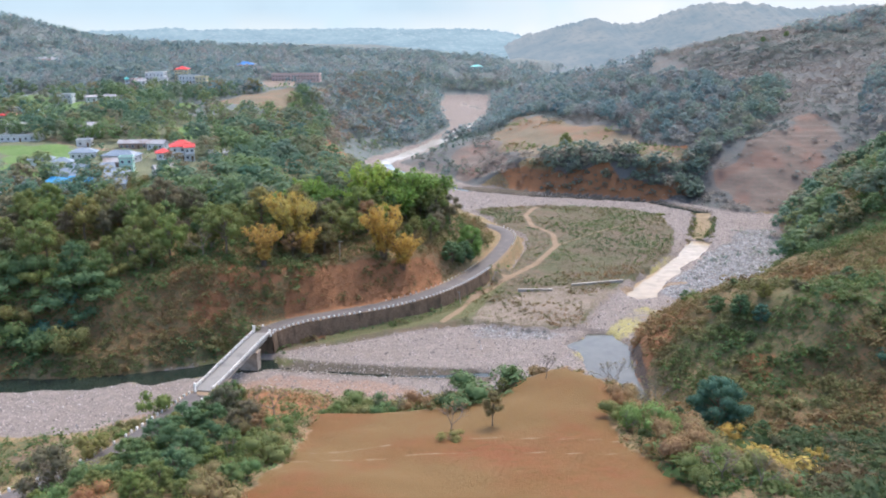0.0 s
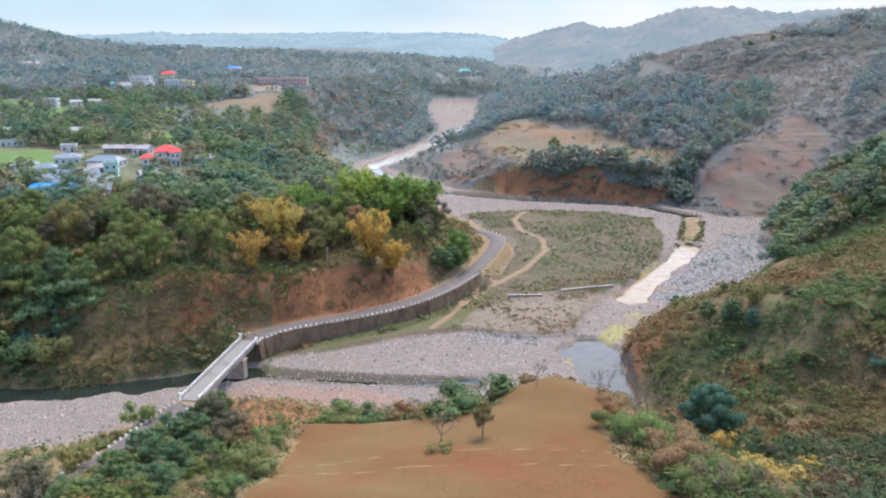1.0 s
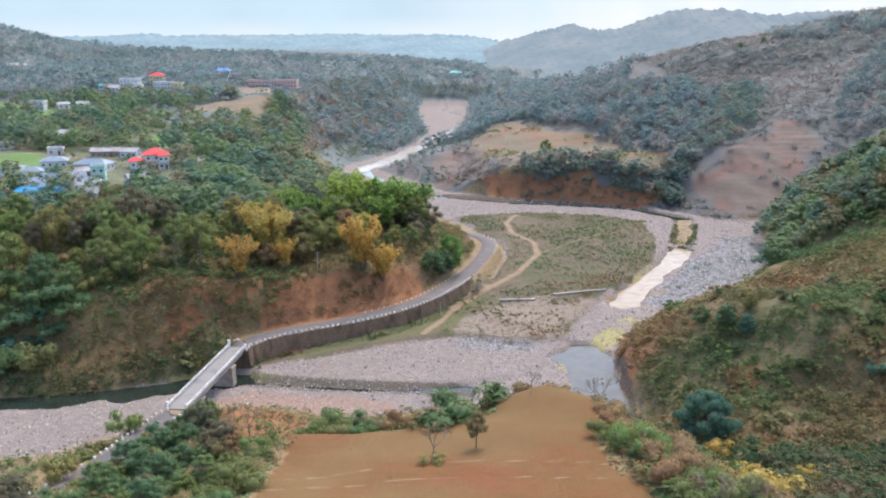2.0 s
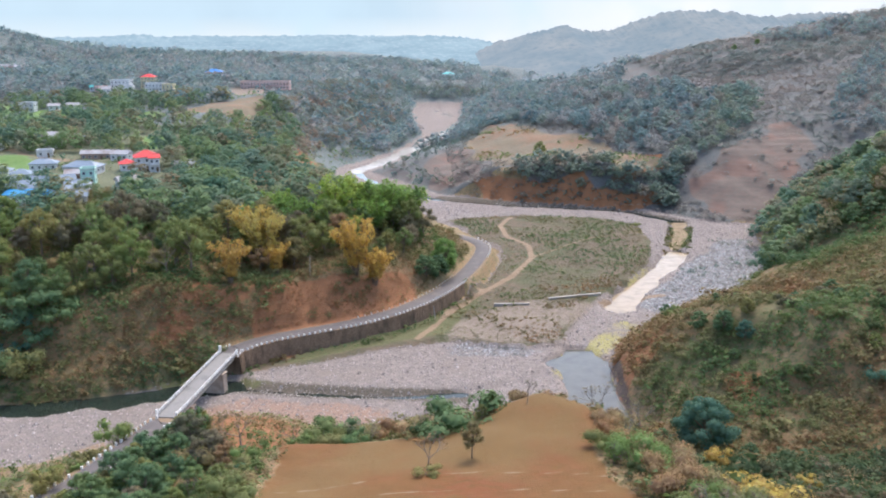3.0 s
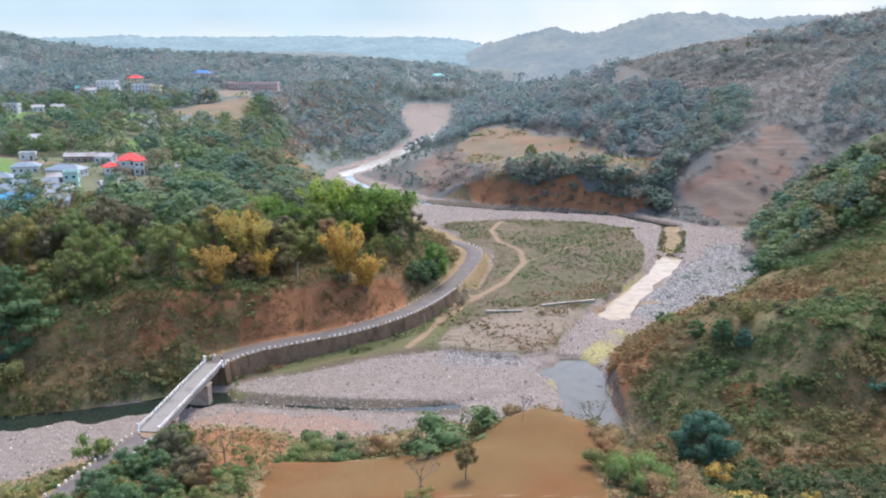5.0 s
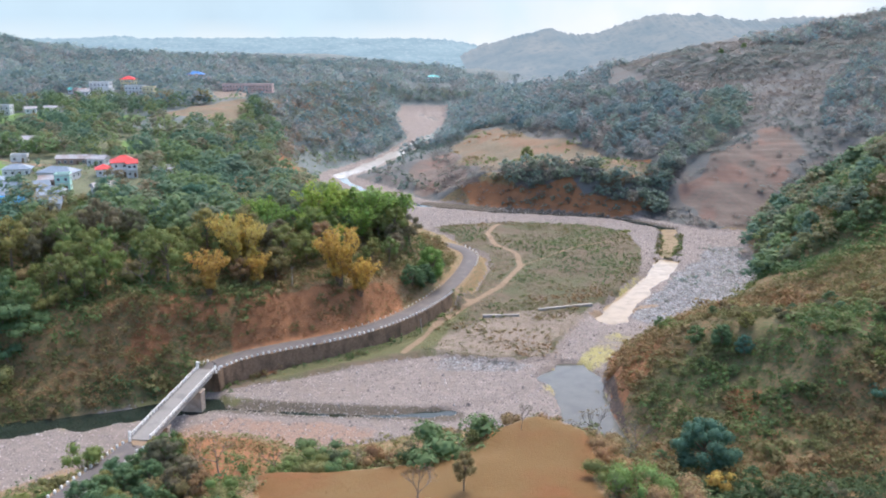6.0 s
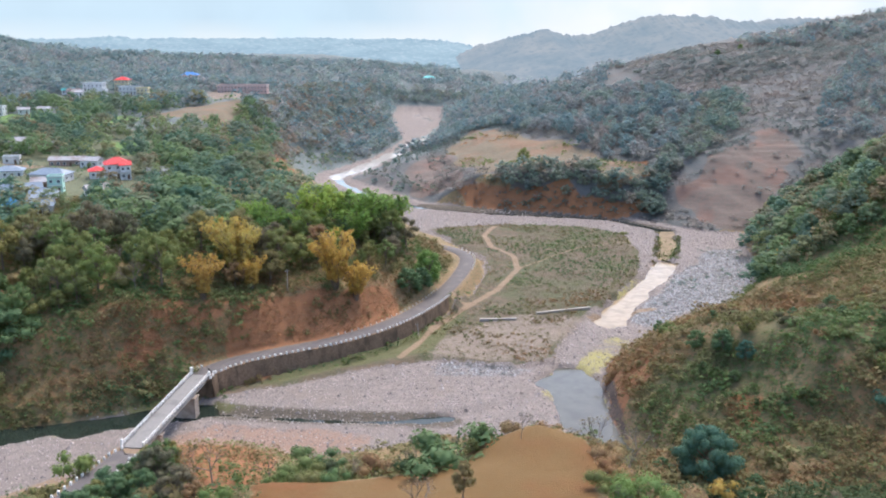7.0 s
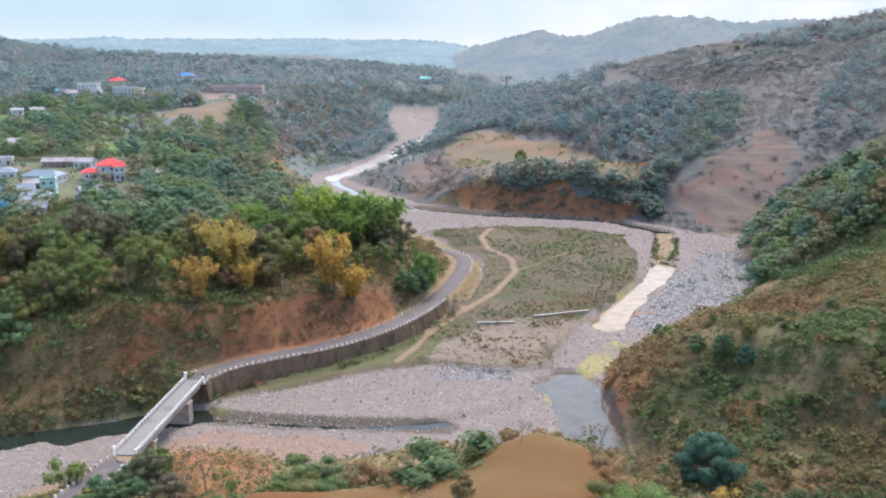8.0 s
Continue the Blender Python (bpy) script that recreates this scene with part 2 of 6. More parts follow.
    bump(nt, b, h, 0.7, 0.35)
    return m


GROUND = ground_material()

# ---- the lie of the land: lines of the plan, metres east, north, up ----
LEFT_FOOT = [(-420, 222, 3), (-200, 217, 1.6), (-114, 209, 1.2), (-87, 213, 1.2), (-70, 219.5, 1.4), (-58, 225, 1.4), (-46, 230.5, 1.2), (-28, 242, 1.2), (-11.3, 252.2, 1.2), (4, 268, 1.4), (12.3, 280.5, 1.8),
             (25, 306, 2.6), (32, 333, 2.6), (33, 352, 2.6), (25, 376, 2.4), (10, 410, 2), (-2, 445, 1.6), (-28, 490, 1.2), (-50, 545, 1), (-51, 579, 1), (-33, 616, 1), (-14, 661, 1), (7, 759, 1), (0, 876, 1), (-4, 965, 1), (5, 1042, 2)]
RIGHT_FOOT = [(49, 196, 1), (50, 208, 1), (52, 226, 1), (57, 243, 1), (67, 255, 1), (83, 273, 1), (98, 289, 1), (113, 295, 1), (128, 314, 1), (141, 346, 1), (150, 384, 1), (160, 401, 1.4), (146, 404, 1), (132, 415, 1),
              (121, 432, 1), (102, 439, 1), (50, 459, 1), (14, 482, 1), (-8, 525, 1), (-28, 558, 1), (-9, 612, 1), (20, 706, 1), (38, 762, 1), (45, 874, 1), (52, 950, 1), (56, 1035, 2)]
NEAR_FOOT = [(-420, 160, 3), (-200, 168, 1.6), (-98, 175, 1.2), (-80, 178, 1.2), (-69, 184, 1.2), (-63, 192, 1.2), (-52, 200, 1.2), (-40, 203, 1.3), (-30, 198, 1.4), (-20, 191, 1.6), (-10, 194, 1.4), (8, 203, 1.2), (22, 198, 1.2),
             (38, 200, 1.1), (45, 197, 1)]
LAND = [
    # the wooded slope over the road, its brow, and the spur at the bend
    [(-420, 262, 24), (-200, 244, 22), (-120, 238, 22), (-95, 230, 17), (-84, 236, 20), (-67, 238, 21.5), (-42, 252, 17.5), (-16, 273, 16.5), (-2, 286, 13.5), (9, 312, 13), (13, 338, 11.5), (6, 356, 12)],
    [(-130, 225, 8.5), (-87, 224, 7.5), (-66, 231, 10.5), (-59, 236, 11.5), (-44, 243.5, 9.5), (-24, 257.5, 8.6), (-7, 272.5, 7.6), (6.5, 292.5, 7.6), (15.5, 315, 7.8), (20.5, 336, 7.8)],
    [(-200, 300, 27), (-130, 290, 26), (-62, 285, 26), (-34, 302, 23.5), (-10, 322, 22), (0, 343, 17)],
    [(-44, 385, 21), (-72, 470, 21), (-72, 535, 17.5), (-84, 590, 18), (-82, 680, 24), (-70, 760, 26), (-52, 850, 27), (-40, 930, 29), (-22, 950, 28), (-12, 968, 14)],
    [(-58, 600, 4), (-46, 650, 4.5), (-32, 710, 4.5), (-18, 780, 5), (-16, 870, 6), (-14, 930, 6)],
    # the red cliff that closes the upper river, and the wooded terrace on it
    [(-12, 1056, 4), (20, 1056, 4), (58, 1048, 4), (84, 1034, 4)],
    [(-70, 1000, 28), (-30, 1062, 25), (10, 1072, 24), (50, 1066, 24), (92, 1052, 19)],
    # village terrace and what rises behind it
    [(-420, 330, 29), (-185, 360, 29), (-131, 361, 29.5), (-95, 400, 28)],
    [(-520, 480, 33), (-215, 460, 31), (-125, 410, 30), (-100, 480, 29)],
    [(-560, 640, 36), (-300, 640, 33), (-225, 580, 34), (-125, 580, 37), (-105, 680, 39), (-85, 640, 34)],
    [(-700, 830, 46), (-250, 800, 44), (-140, 790, 43), (-90, 820, 36)],
    [(-900, 1150, 125), (-620, 1140, 100), (-545, 1150, 92), (-480, 1140, 76), (-400, 1150, 58), (-200, 1100, 46), (0, 1120, 27), (60, 1160, 28), (160, 1140, 22)],
    [(-1400, 1500, 110), (-700, 1500, 62), (0, 1480, 42), (200, 1420, 30)],
    [(-1500, 2050, 30), (-700, 2050, 30), (-100, 2050, 30), (150, 2050, 25), (300, 2100, 15)],
    [(-2600, 2700, 10), (-600, 2700, 0), (300, 2700, -10), (900, 2700, 20)],
    # meadow, its red scarp, the mound and the hills behind
    [(-2, 560, 9), (34, 640, 11), (38, 600, 13), (40, 500, 16), (44, 478, 17), (62, 470, 19), (90, 458, 19.5), (118, 452, 18), (126, 446, 10), (129, 438, 4)],
    [(66, 650, 23), (62, 570, 22.5), (76, 505, 22), (105, 500, 23), (132, 476, 23)],
    [(134, 432, 4), (140, 437, 8), (152, 444, 18), (163, 455, 27), (182, 470, 33), (215, 500, 42), (262, 570, 56), (310, 650, 70), (370, 740, 84)],
    [(136, 420, 3), (150, 412, 4), (160, 408, 4), (182, 416, 9), (230, 432, 18), (300, 450, 40), (420, 480, 80)],
    [(120, 540, 33), (135, 560, 37), (180, 560, 42), (110, 700, 32), (80, 800, 22), (75, 900, 18)],
    [(140, 715, 35), (170, 740, 43), (196, 760, 52), (221, 760, 67), (264, 830, 74), (282, 830, 80), (308, 830, 78), (346, 860, 81), (361, 860, 91), (400, 860, 100), (456, 860, 109), (620, 900, 125)],
    [(100, 1000, 14), (215, 1030, 12), (290, 1000, 24), (390, 1000, 50), (520, 1080, 90)],
    [(300, 1864, 30), (365, 1650, 45), (413, 1485, 55), (455, 1400, 60), (520, 1330, 88), (640, 1250, 108), (1100, 1150, 170), (2600, 1100, 220)],
    [(180, 1350, 8), (270, 1380, 8)],
    [(240, 1640, 2), (300, 1560, 4)],
    # the near hillside across the pool, its ravine and the spur
    [(58, 225, 8), (66, 229, 12), (73, 224, 18), (78, 214, 24), (92, 192, 27), (108, 202, 28.5), (135, 208, 40), (190, 205, 62), (400, 200, 120)],
    [(70, 248, 7), (86, 242, 13), (104, 243, 12.5), (128, 246, 24), (165, 250, 40), (250, 260, 75)],
    [(104, 272, 8), (120, 296, 9), (133, 290, 18), (155, 304, 38), (200, 320, 58), (320, 330, 95)],
    [(134, 318, 8), (150, 345, 14), (175, 370, 28), (230, 375, 52)],
    [(52.6, 202, 5), (53.2, 210, 6), (54.2, 218, 6.5), (55, 225, 5.5)],
    [(60, 205, 10), (66, 206, 14), (80, 200, 18), (76, 186, 12), (96, 176, 15), (125, 172, 26), (180, 160, 45)],
    [(51, 193, 1.6), (56, 178, 4), (70, 168, 6), (86, 160, 8), (110, 138, 14), (160, 90, 30), (260, 40, 50)],
    # the dry pasture knoll
    [(-44, 168, 5), (-38, 158, 10), (-30, 166, 8.5), (-20, 166, 11), (-10, 163, 12), (0, 164, 12), (10, 166, 12), (22, 170, 11), (34, 162, 12.5), (40, 150, 12), (44, 135, 16), (48, 118, 22), (60, 90, 32)],
    [(-28, 150, 17), (-24, 150, 19.5), (-15, 149, 20), (0, 149, 20.5), (8, 150, 22), (14, 154, 24.5), (23, 157, 26), (30, 147, 26.5), (30, 136, 27), (32, 125, 28), (36, 110, 31), (44, 90, 35)],
    [(-22, 130, 23.5), (-13, 133, 23.7), (2, 132, 25), (16, 145, 25.4)],
    [(-28, 106, 32), (0, 102, 32), (20, 110, 31)],
    [(-32, 132, 20), (-38, 118, 24), (-45, 100, 31), (-50, 70, 38)],
    [(-86, 131, 6.9), (-72.5, 147.5, 6.9), (-62.5, 167, 6.7), (-57, 187, 6.4)],
    [(-66, 130, 9), (-60, 150, 8), (-52, 168, 8), (-50, 186, 5.5)],
    [(-140, 130, 4), (-93, 150, 3), (-88, 166, 2.2)],
    [(-160, 40, 15), (-60, 30, 45), (0, 40, 45), (70, 40, 45), (200, -60, 60)],
    [(-2600, -700, 80), (0, -700, 90), (2600, -700, 150)],
    [(-2600, 4950, -30), (0, 4950, -30), (2600, 4950, -30)],
    [(-2600, 1500, 120), (-2600, 300, 60)], [(2600, 2700, 60), (1300, 1700, 120)],
]
BAR = [(13, 283), (26, 306), (33, 333), (34, 352), (26, 376), (14, 408), (21, 413), (46, 419), (84, 415), (97, 402), (101, 390), (99, 365), (91, 336), (76, 307), (62, 288), (50, 268), (42, 246), (26, 243), (9, 250), (-12, 243), (-28, 235), (-44, 228), (-46, 232), (-28, 244), (-11, 254), (4, 270), (12, 282)]
PASTURE = [(-23, 138), (-25, 155), (-15, 150), (0, 149), (10, 151), (15, 155), (24, 158), (30, 147), (27.5, 131), (26.5, 119), (28.7, 107), (32, 97), (40, 70), (40, 40), (-40, 40), (-28, 85), (-24.7, 97), (-23.4, 108), (-22.7, 125)]
MEADOW = [(31, 574), (51, 655), (65, 660), (71, 592), (84, 557), (105, 526), (107, 511), (120, 478), (131, 467), (128, 457), (105, 453), (102, 472), (96, 482), (79, 474), (51, 486), (38, 516)]
TAN = [(-162, 592), (-150, 640), (-126, 690), (-110, 680), (-106, 600), (-122, 575)]
FIELDS = [[(-184, 362), (-225, 440), (-195, 436), (-176, 436), (-163, 374), (-165, 350)], [(-310, 605), (-330, 690), (-296, 690), (-272, 605)], [(-262, 655), (-225, 640), (-206, 580), (-222, 540), (-262, 545)], [(-196, 560), (-182, 615), (-160, 600), (-172, 548)], [(-150, 470), (-160, 505), (-132, 500), (-128, 468)], [(-100, 290), (-128, 300), (-130, 316), (-98, 306)]]
EARTH = [[(-72, 226), (-62, 230), (-58, 236), (-70, 233)], [(-64, 236), (-46, 246), (-40, 252), (-60, 246)], [(-47, 242), (-36, 236), (-20, 250), (-4, 266), (2, 276), (-2, 286), (-16, 274), (-34, 258)], [(29, 480), (36, 461), (60, 450), (84, 443), (104, 437), (124, 432), (128, 440), (104, 452), (77, 461), (61, 469), (45, 476)], [(112, 484), (131, 472), (132, 458), (118, 454), (104, 462)], [(-20, 1058), (60, 1050), (60, 1070), (-20, 1070)], [(-84, 500), (-68, 480), (-58, 510), (-70, 560), (-84, 560)], [(67, 192), (73, 196), (77, 190), (70, 185)],
         [(56, 243), (52, 225), (50, 206), (60, 212), (68, 228), (70, 244)], [(-56, 196), (-38, 200), (-28, 192), (-24, 170), (-46, 168), (-52, 185)]]
REDBANK = [(2, 546), (21, 579), (31, 574), (38, 516), (43, 481), (38, 471), (11, 489)]
BRUSH = [(-150, 219), (-98, 216), (-70, 222), (-54, 231), (-46, 244), (-58, 262), (-90, 262), (-150, 250)]
MOUND = [(135, 444), (149, 455), (158, 459), (170, 460), (181, 467), (194, 484), (206, 492), (214, 478), (212, 460), (196, 444), (178, 424), (163, 405), (149, 402), (143, 420)]
TRAILS = [([(0, 250), (4, 258), (12, 278), (23, 293), (35, 312), (45, 337), (46, 356), (39, 372), (38, 394), (45, 414)], 0.85), ([(45, 337), (75, 371), (100, 383)], 0.45), ([(14, 303), (16, 296), (24, 294)], 0.9), ([(-92, 152), (-84, 172), (-70, 186)], 1.6), ([(63, 286), (84, 292), (61, 284)], 1.0),
          ([(-240, 500), (-200, 450), (-175, 425), (-160, 420)], 1.8)]
CHANNELS = [([(-420, 205), (-114, 206.5), (-87, 210), (-66, 216), (-52, 219.5)], 4.4, 1.9), ([(-52, 219), (-38, 217), (-22, 214), (-4, 212), (10, 213)], 1.0, 1.3),
            ([(6, 213), (22, 217), (34, 226)], 1.2, 0.8),
            ([(50, 197), (45, 210), (43, 222), (46, 234)], 6.5, 1.7),
            ([(66, 280), (72, 292), (80, 305), (91, 324), (102, 342), (106, 352)], 3.6, 2.2),
            ([(124, 412), (105, 436), (50, 452), (14, 468), (-14, 500), (-32, 545), (-38, 572)], 2.4, 1.2), ([(42, 912), (30, 960), (23, 975), (28, 1018), (46, 1022)], 3.0, 1.4),
            ([(-38, 572), (-22, 609), (-2, 673), (16, 738), (28, 775), (36, 806), (38, 832)], 4.6, 2.0),
            ([(108, 360), (113, 372), (119, 390), (124, 410)], 2.6, 1.7)]


def inside(poly, x, y):
    r = np.zeros(x.shape, bool)
    for (x0, y0), (x1, y1) in zip(poly, poly[1:] + poly[:1]):
        if y0 != y1:
            r ^= ((y0 > y) != (y1 > y)) & (x < (x1 - x0) * (y - y0) / (y1 - y0) + x0)
    return r


def line_distance(line, x, y):
    """The distance to a line, and the height or share along it."""
    best, val = np.full(x.shape, 1e9), np.zeros(x.shape)
    for a, b in zip(line, line[1:]):
        ux, uy = b[0] - a[0], b[1] - a[1]
        s = np.clip(((x - a[0]) * ux + (y - a[1]) * uy) / max(ux * ux + uy * uy, 1e-9), 0, 1)
        d = np.hypot(x - a[0] - s * ux, y - a[1] - s * uy)
        near = d < best
        best = np.where(near, d, best)
        if len(a) > 2:
            val = np.where(near, a[2] + s * (b[2] - a[2]), val)
    return best, val


TABLE = np.random.RandomState(7).rand(256, 256)


def value_noise(x, y):
    xi, yi = np.floor(x).astype(int), np.floor(y).astype(int)
    u, v = x - xi, y - yi
    u, v = u * u * (3 - 2 * u), v * v * (3 - 2 * v)
    a, b = TABLE[xi % 256, yi % 256], TABLE[(xi + 1) % 256, yi % 256]
    c, d = TABLE[xi % 256, (yi + 1) % 256], TABLE[(xi + 1) % 256, (yi + 1) % 256]
    return (a * (1 - u) + b * u) * (1 - v) + (c * (1 - u) + d * u) * v - 0.5


def fbm(x, y, size, octaves=4):
    r, amp = 0, 1.0
    for i in range(octaves):
        r = r + amp * value_noise(x / size + 17.3 * i, y / size + 5.1 * i)
        size, amp = size * 0.5, amp * 0.5
    return r


def spread(core0, core1, step, lo, hi, grow):
    mid = list(np.arange(core0, core1 + 0.01, step))
    s, v = step, mid[0]
    while v > lo:
        s *= grow
        v -= s
        mid.insert(0, max(v, lo))
    s, v = step, mid[-1]
    while v < hi:
        s *= grow
        v += s
        mid.append(min(v, hi))
    return np.array(mid)


GX = spread(-135, 170, 1.3, -2600, 2600, 1.07)
GY = spread(98, 480, 1.35, -700, 4950, 1.045)
MX, MY = np.meshgrid(GX, GY)

ROAD = [(-88, 128, 6.95), (-80, 139, 6.95), (-72.5, 147.5, 6.9), (-67.5, 155, 6.85), (-62.5, 167, 6.75), (-58.6, 179, 6.65), (-56.6, 186, 6.6), (-55.8, 190, 6.55), (-50.2, 227.5, 6.55), (-48.3, 232, 6.55), (-45, 236.2, 6.6), (-40, 240.2, 6.6), (-33, 244.2, 6.6),
        (-26, 247.8, 6.6), (-18, 252.5, 6.6), (-10, 258.8, 6.6), (-3, 266, 6.65), (4, 275.5, 6.7), (11, 288, 6.8), (17, 302.5, 7.0), (22, 318, 7.2), (25, 331, 7.3), (25.6, 341, 7.4), (22.5, 350, 7.4), (16, 357, 7.5), (6, 363, 7.6), (-14, 370, 7.8)]


def smooth_line(pts, step):
    """A rounded line through the points, at about even steps."""
    p = np.array(pts, float)
    out = []
    for i in range(len(p) - 1):
        a, b, c, d = p[max(i - 1, 0)], p[i], p[i + 1], p[min(i + 2, len(p) - 1)]
        n = max(1, int(np.linalg.norm(c - b) / step))
        for k in range(n):
            t = k / n
            out.append(0.5 * ((2 * b) + (c - a) * t + (2 * a - 5 * b + 4 * c - d) * t * t + (3 * b - a - 3 * c + d) * t ** 3))
    return [tuple(q) for q in out] + [tuple(p[-1])]


def land():
    """Heights over the grid: a net of triangles over the plan's lines, softened and roughened, with road bench and channels cut in."""
    from mathutils.geometry import delaunay_2d_cdt
    pts, hs, edges = [], [], []
    for line in [LEFT_FOOT, RIGHT_FOOT, NEAR_FOOT] + LAND:
        first = len(pts)
        for a, b in zip(line, line[1:]):
            n = max(1, int(math.hypot(b[0] - a[0], b[1] - a[1]) / 25))
            for k in range(n):
                pts.append(Vector((a[0] + (b[0] - a[0]) * k / n, a[1] + (b[1] - a[1]) * k / n)))
                hs.append(a[2] + (b[2] - a[2]) * k / n)
        pts.append(Vector(line[-1][:2]))
        hs.append(line[-1][2])
        edges += [(i, i + 1) for i in range(first, len(pts) - 1)]
    v, _, f, ov, _, _ = delaunay_2d_cdt(pts, edges, [], 0, 1e-4)
    z = [np.mean([hs[i] for i in o]) if o else None for o in ov]
    known = np.array([(p.x, p.y) for p in pts])
    for i, h in enumerate(z):
        if h is None:
            d = np.hypot(known[:, 0] - v[i].x, known[:, 1] - v[i].y)
            z[i] = hs[int(d.argmin())]
    H = np.zeros(MX.shape)
    for t in f:
        (ax, ay), (bx, by), (cx, cy) = [v[i] for i in t]
        i0, i1 = np.searchsorted(GX, min(ax, bx, cx) - 1e-3), np.searchsorted(GX, max(ax, bx, cx) + 1e-3)
        j0, j1 = np.searchsorted(GY, min(ay, by, cy) - 1e-3), np.searchsorted(GY, max(ay, by, cy) + 1e-3)
        det = (by - cy) * (ax - cx) + (cx - bx) * (ay - cy)
        if i0 == i1 or j0 == j1 or abs(det) < 1e-9:
            continue
        x, y = MX[j0:j1, i0:i1], MY[j0:j1, i0:i1]
        l0 = ((by - cy) * (x - cx) + (cx - bx) * (y - cy)) / det
        l1 = ((cy - ay) * (x - cx) + (ax - cx) * (y - cy)) / det
        l2 = 1 - l0 - l1
        hit = (l0 > -1e-6) & (l1 > -1e-6) & (l2 > -1e-6)
        H[j0:j1, i0:i1][hit] = (l0 * z[t[0]] + l1 * z[t[1]] + l2 * z[t[2]])[hit]
    for _ in range(3):
        P = np.pad(H, 1, mode="edge")
        H = (P[:-2, 1:-1] + P[2:, 1:-1] + P[1:-1, :-2] + P[1:-1, 2:] + 2 * H) / 6
    return H


HEIGHT = land()
CORRIDOR = [p[:2] for p in LEFT_FOOT] + [p[:2] for p in RIGHT_FOOT[::-1]] + [p[:2] for p in NEAR_FOOT[::-1]]
IN_RIVER = inside(CORRIDOR, MX, MY)
IN_BAR = inside(BAR, MX, MY) & IN_RIVER
IN_PASTURE = inside(PASTURE, MX, MY)
calm = np.where(IN_RIVER, 0.12, np.where(IN_PASTURE, 0.25, 1.0))
far_grow = np.clip((MY - 700) / 500, 0, 1)
HEIGHT += fbm(MX, MY, 14, 4) * 1.9 * calm + fbm(MX, MY, 60, 3) * 2.5 * np.where(IN_RIVER, 0, 1) * np.clip((MY - 180) / 150, 0, 1)
HEIGHT += fbm(MX, MY, 220, 4) * 16 * far_grow * np.where(IN_RIVER, 0, 1)
ledge = inside(MOUND, MX, MY) & (fbm(MX, MY, 30, 2) > -0.25)
HEIGHT += np.where(ledge, 0.2 * np.sin(HEIGHT * 3.6 + 4.0 * fbm(MX, MY, 40, 3)), 0)
HEIGHT += np.where(IN_BAR, 0.9 + fbm(MX, MY, 9, 3) * 0.5, 0)
ROAD_LINE = smooth_line(ROAD, 1.0)
d_road, z_road = line_distance(ROAD_LINE, MX, MY)
on_bridge = (MY > 190) & (MY < 229.3) & (MX < -40)
w = np.clip((6.2 - d_road) / 2.4, 0, 1) * ~on_bridge
rp = np.array([p for p in ROAD_LINE if (p[1] > 218 or p[0] > -47) and p[1] < 292])
rt = np.gradient(rp[:, :2], axis=0)
rt /= np.linalg.norm(rt, axis=1)[:, None]
rn = np.stack([rt[:, 1], -rt[:, 0]], 1)
outer = inside([tuple(q) for q in rp[:, :2] + rn * 0.5] + [tuple(q) for q in (rp[:, :2] + rn * 8)[::-1]], MX, MY)
w = np.where(outer, np.clip((2.9 - d_road) / 0.4, 0, 1), w) * ~on_bridge
HEIGHT = np.where(outer & (d_road > 3.0), np.minimum(HEIGHT, 1.3 + 0.3 * fbm(MX, MY, 5, 2) + np.clip(2.7 - (d_road - 3.2) * 0.62, 0, 2.7) * np.clip(0.75 + 1.1 * fbm(MX, MY, 11, 2), 0.2, 1.1) * np.clip((MY - 234) / 8, 0, 1)), HEIGHT)
HEIGHT = HEIGHT * (1 - w) + (z_road - 0.18) * w
DRY_BED = HEIGHT.copy()
for line, half, depth in CHANNELS:
    d, _ = line_distance(line, MX, MY)
    half = half * (1 + 0.8 * fbm(MX, MY, 9, 3)) + 1.2 * fbm(MX, MY, 4, 2)
    HEIGHT -= np.clip((half + 2.2 - d) / 2.6, 0, 1) * depth * np.clip((7 - HEIGHT) / 3, 0, 1)


def ground_z(x, y):
    i, j = np.clip(np.searchsorted(GX, x) - 1, 0, len(GX) - 2), np.clip(np.searchsorted(GY, y) - 1, 0, len(GY) - 2)
    u, v = (x - GX[i]) / (GX[i + 1] - GX[i]), (y - GY[j]) / (GY[j + 1] - GY[j])
    return (HEIGHT[j, i] * (1 - u) + HEIGHT[j, i + 1] * u) * (1 - v) + (HEIGHT[j + 1, i] * (1 - u) + HEIGHT[j + 1, i + 1] * u) * v


def mesh_of(name, verts, faces, mats=(), smooth=False, attrs=None):
    me = bpy.data.meshes.new(name)
    verts, faces = np.asarray(verts, np.float32), np.asarray(faces, np.int32)
    k = faces.shape[1]
    me.vertices.add(len(verts))
    me.vertices.foreach_set("co", verts.ravel())
    me.loops.add(faces.size)
    me.loops.foreach_set("vertex_index", faces.ravel())
    me.polygons.add(len(faces))
    me.polygons.foreach_set("loop_start", np.arange(0, faces.size, k, dtype=np.int32))
    me.polygons.foreach_set("use_smooth", np.full(len(faces), smooth))
    for a, v in (attrs or {}).items():
        me.attributes.new(a, "FLOAT", "POINT").data.foreach_set("value", np.asarray(v, np.float32).ravel())
    for m in (mats if isinstance(mats, (list, tuple)) else [mats]):
        me.materials.append(m)
    me.update()
    me.validate()
    return me


def grid_faces(nx, ny):
    i = (np.arange(ny - 1)[:, None] * nx + np.arange(nx - 1)[None, :]).ravel()
    return np.stack([i, i + 1, i + nx + 1, i + nx], 1)


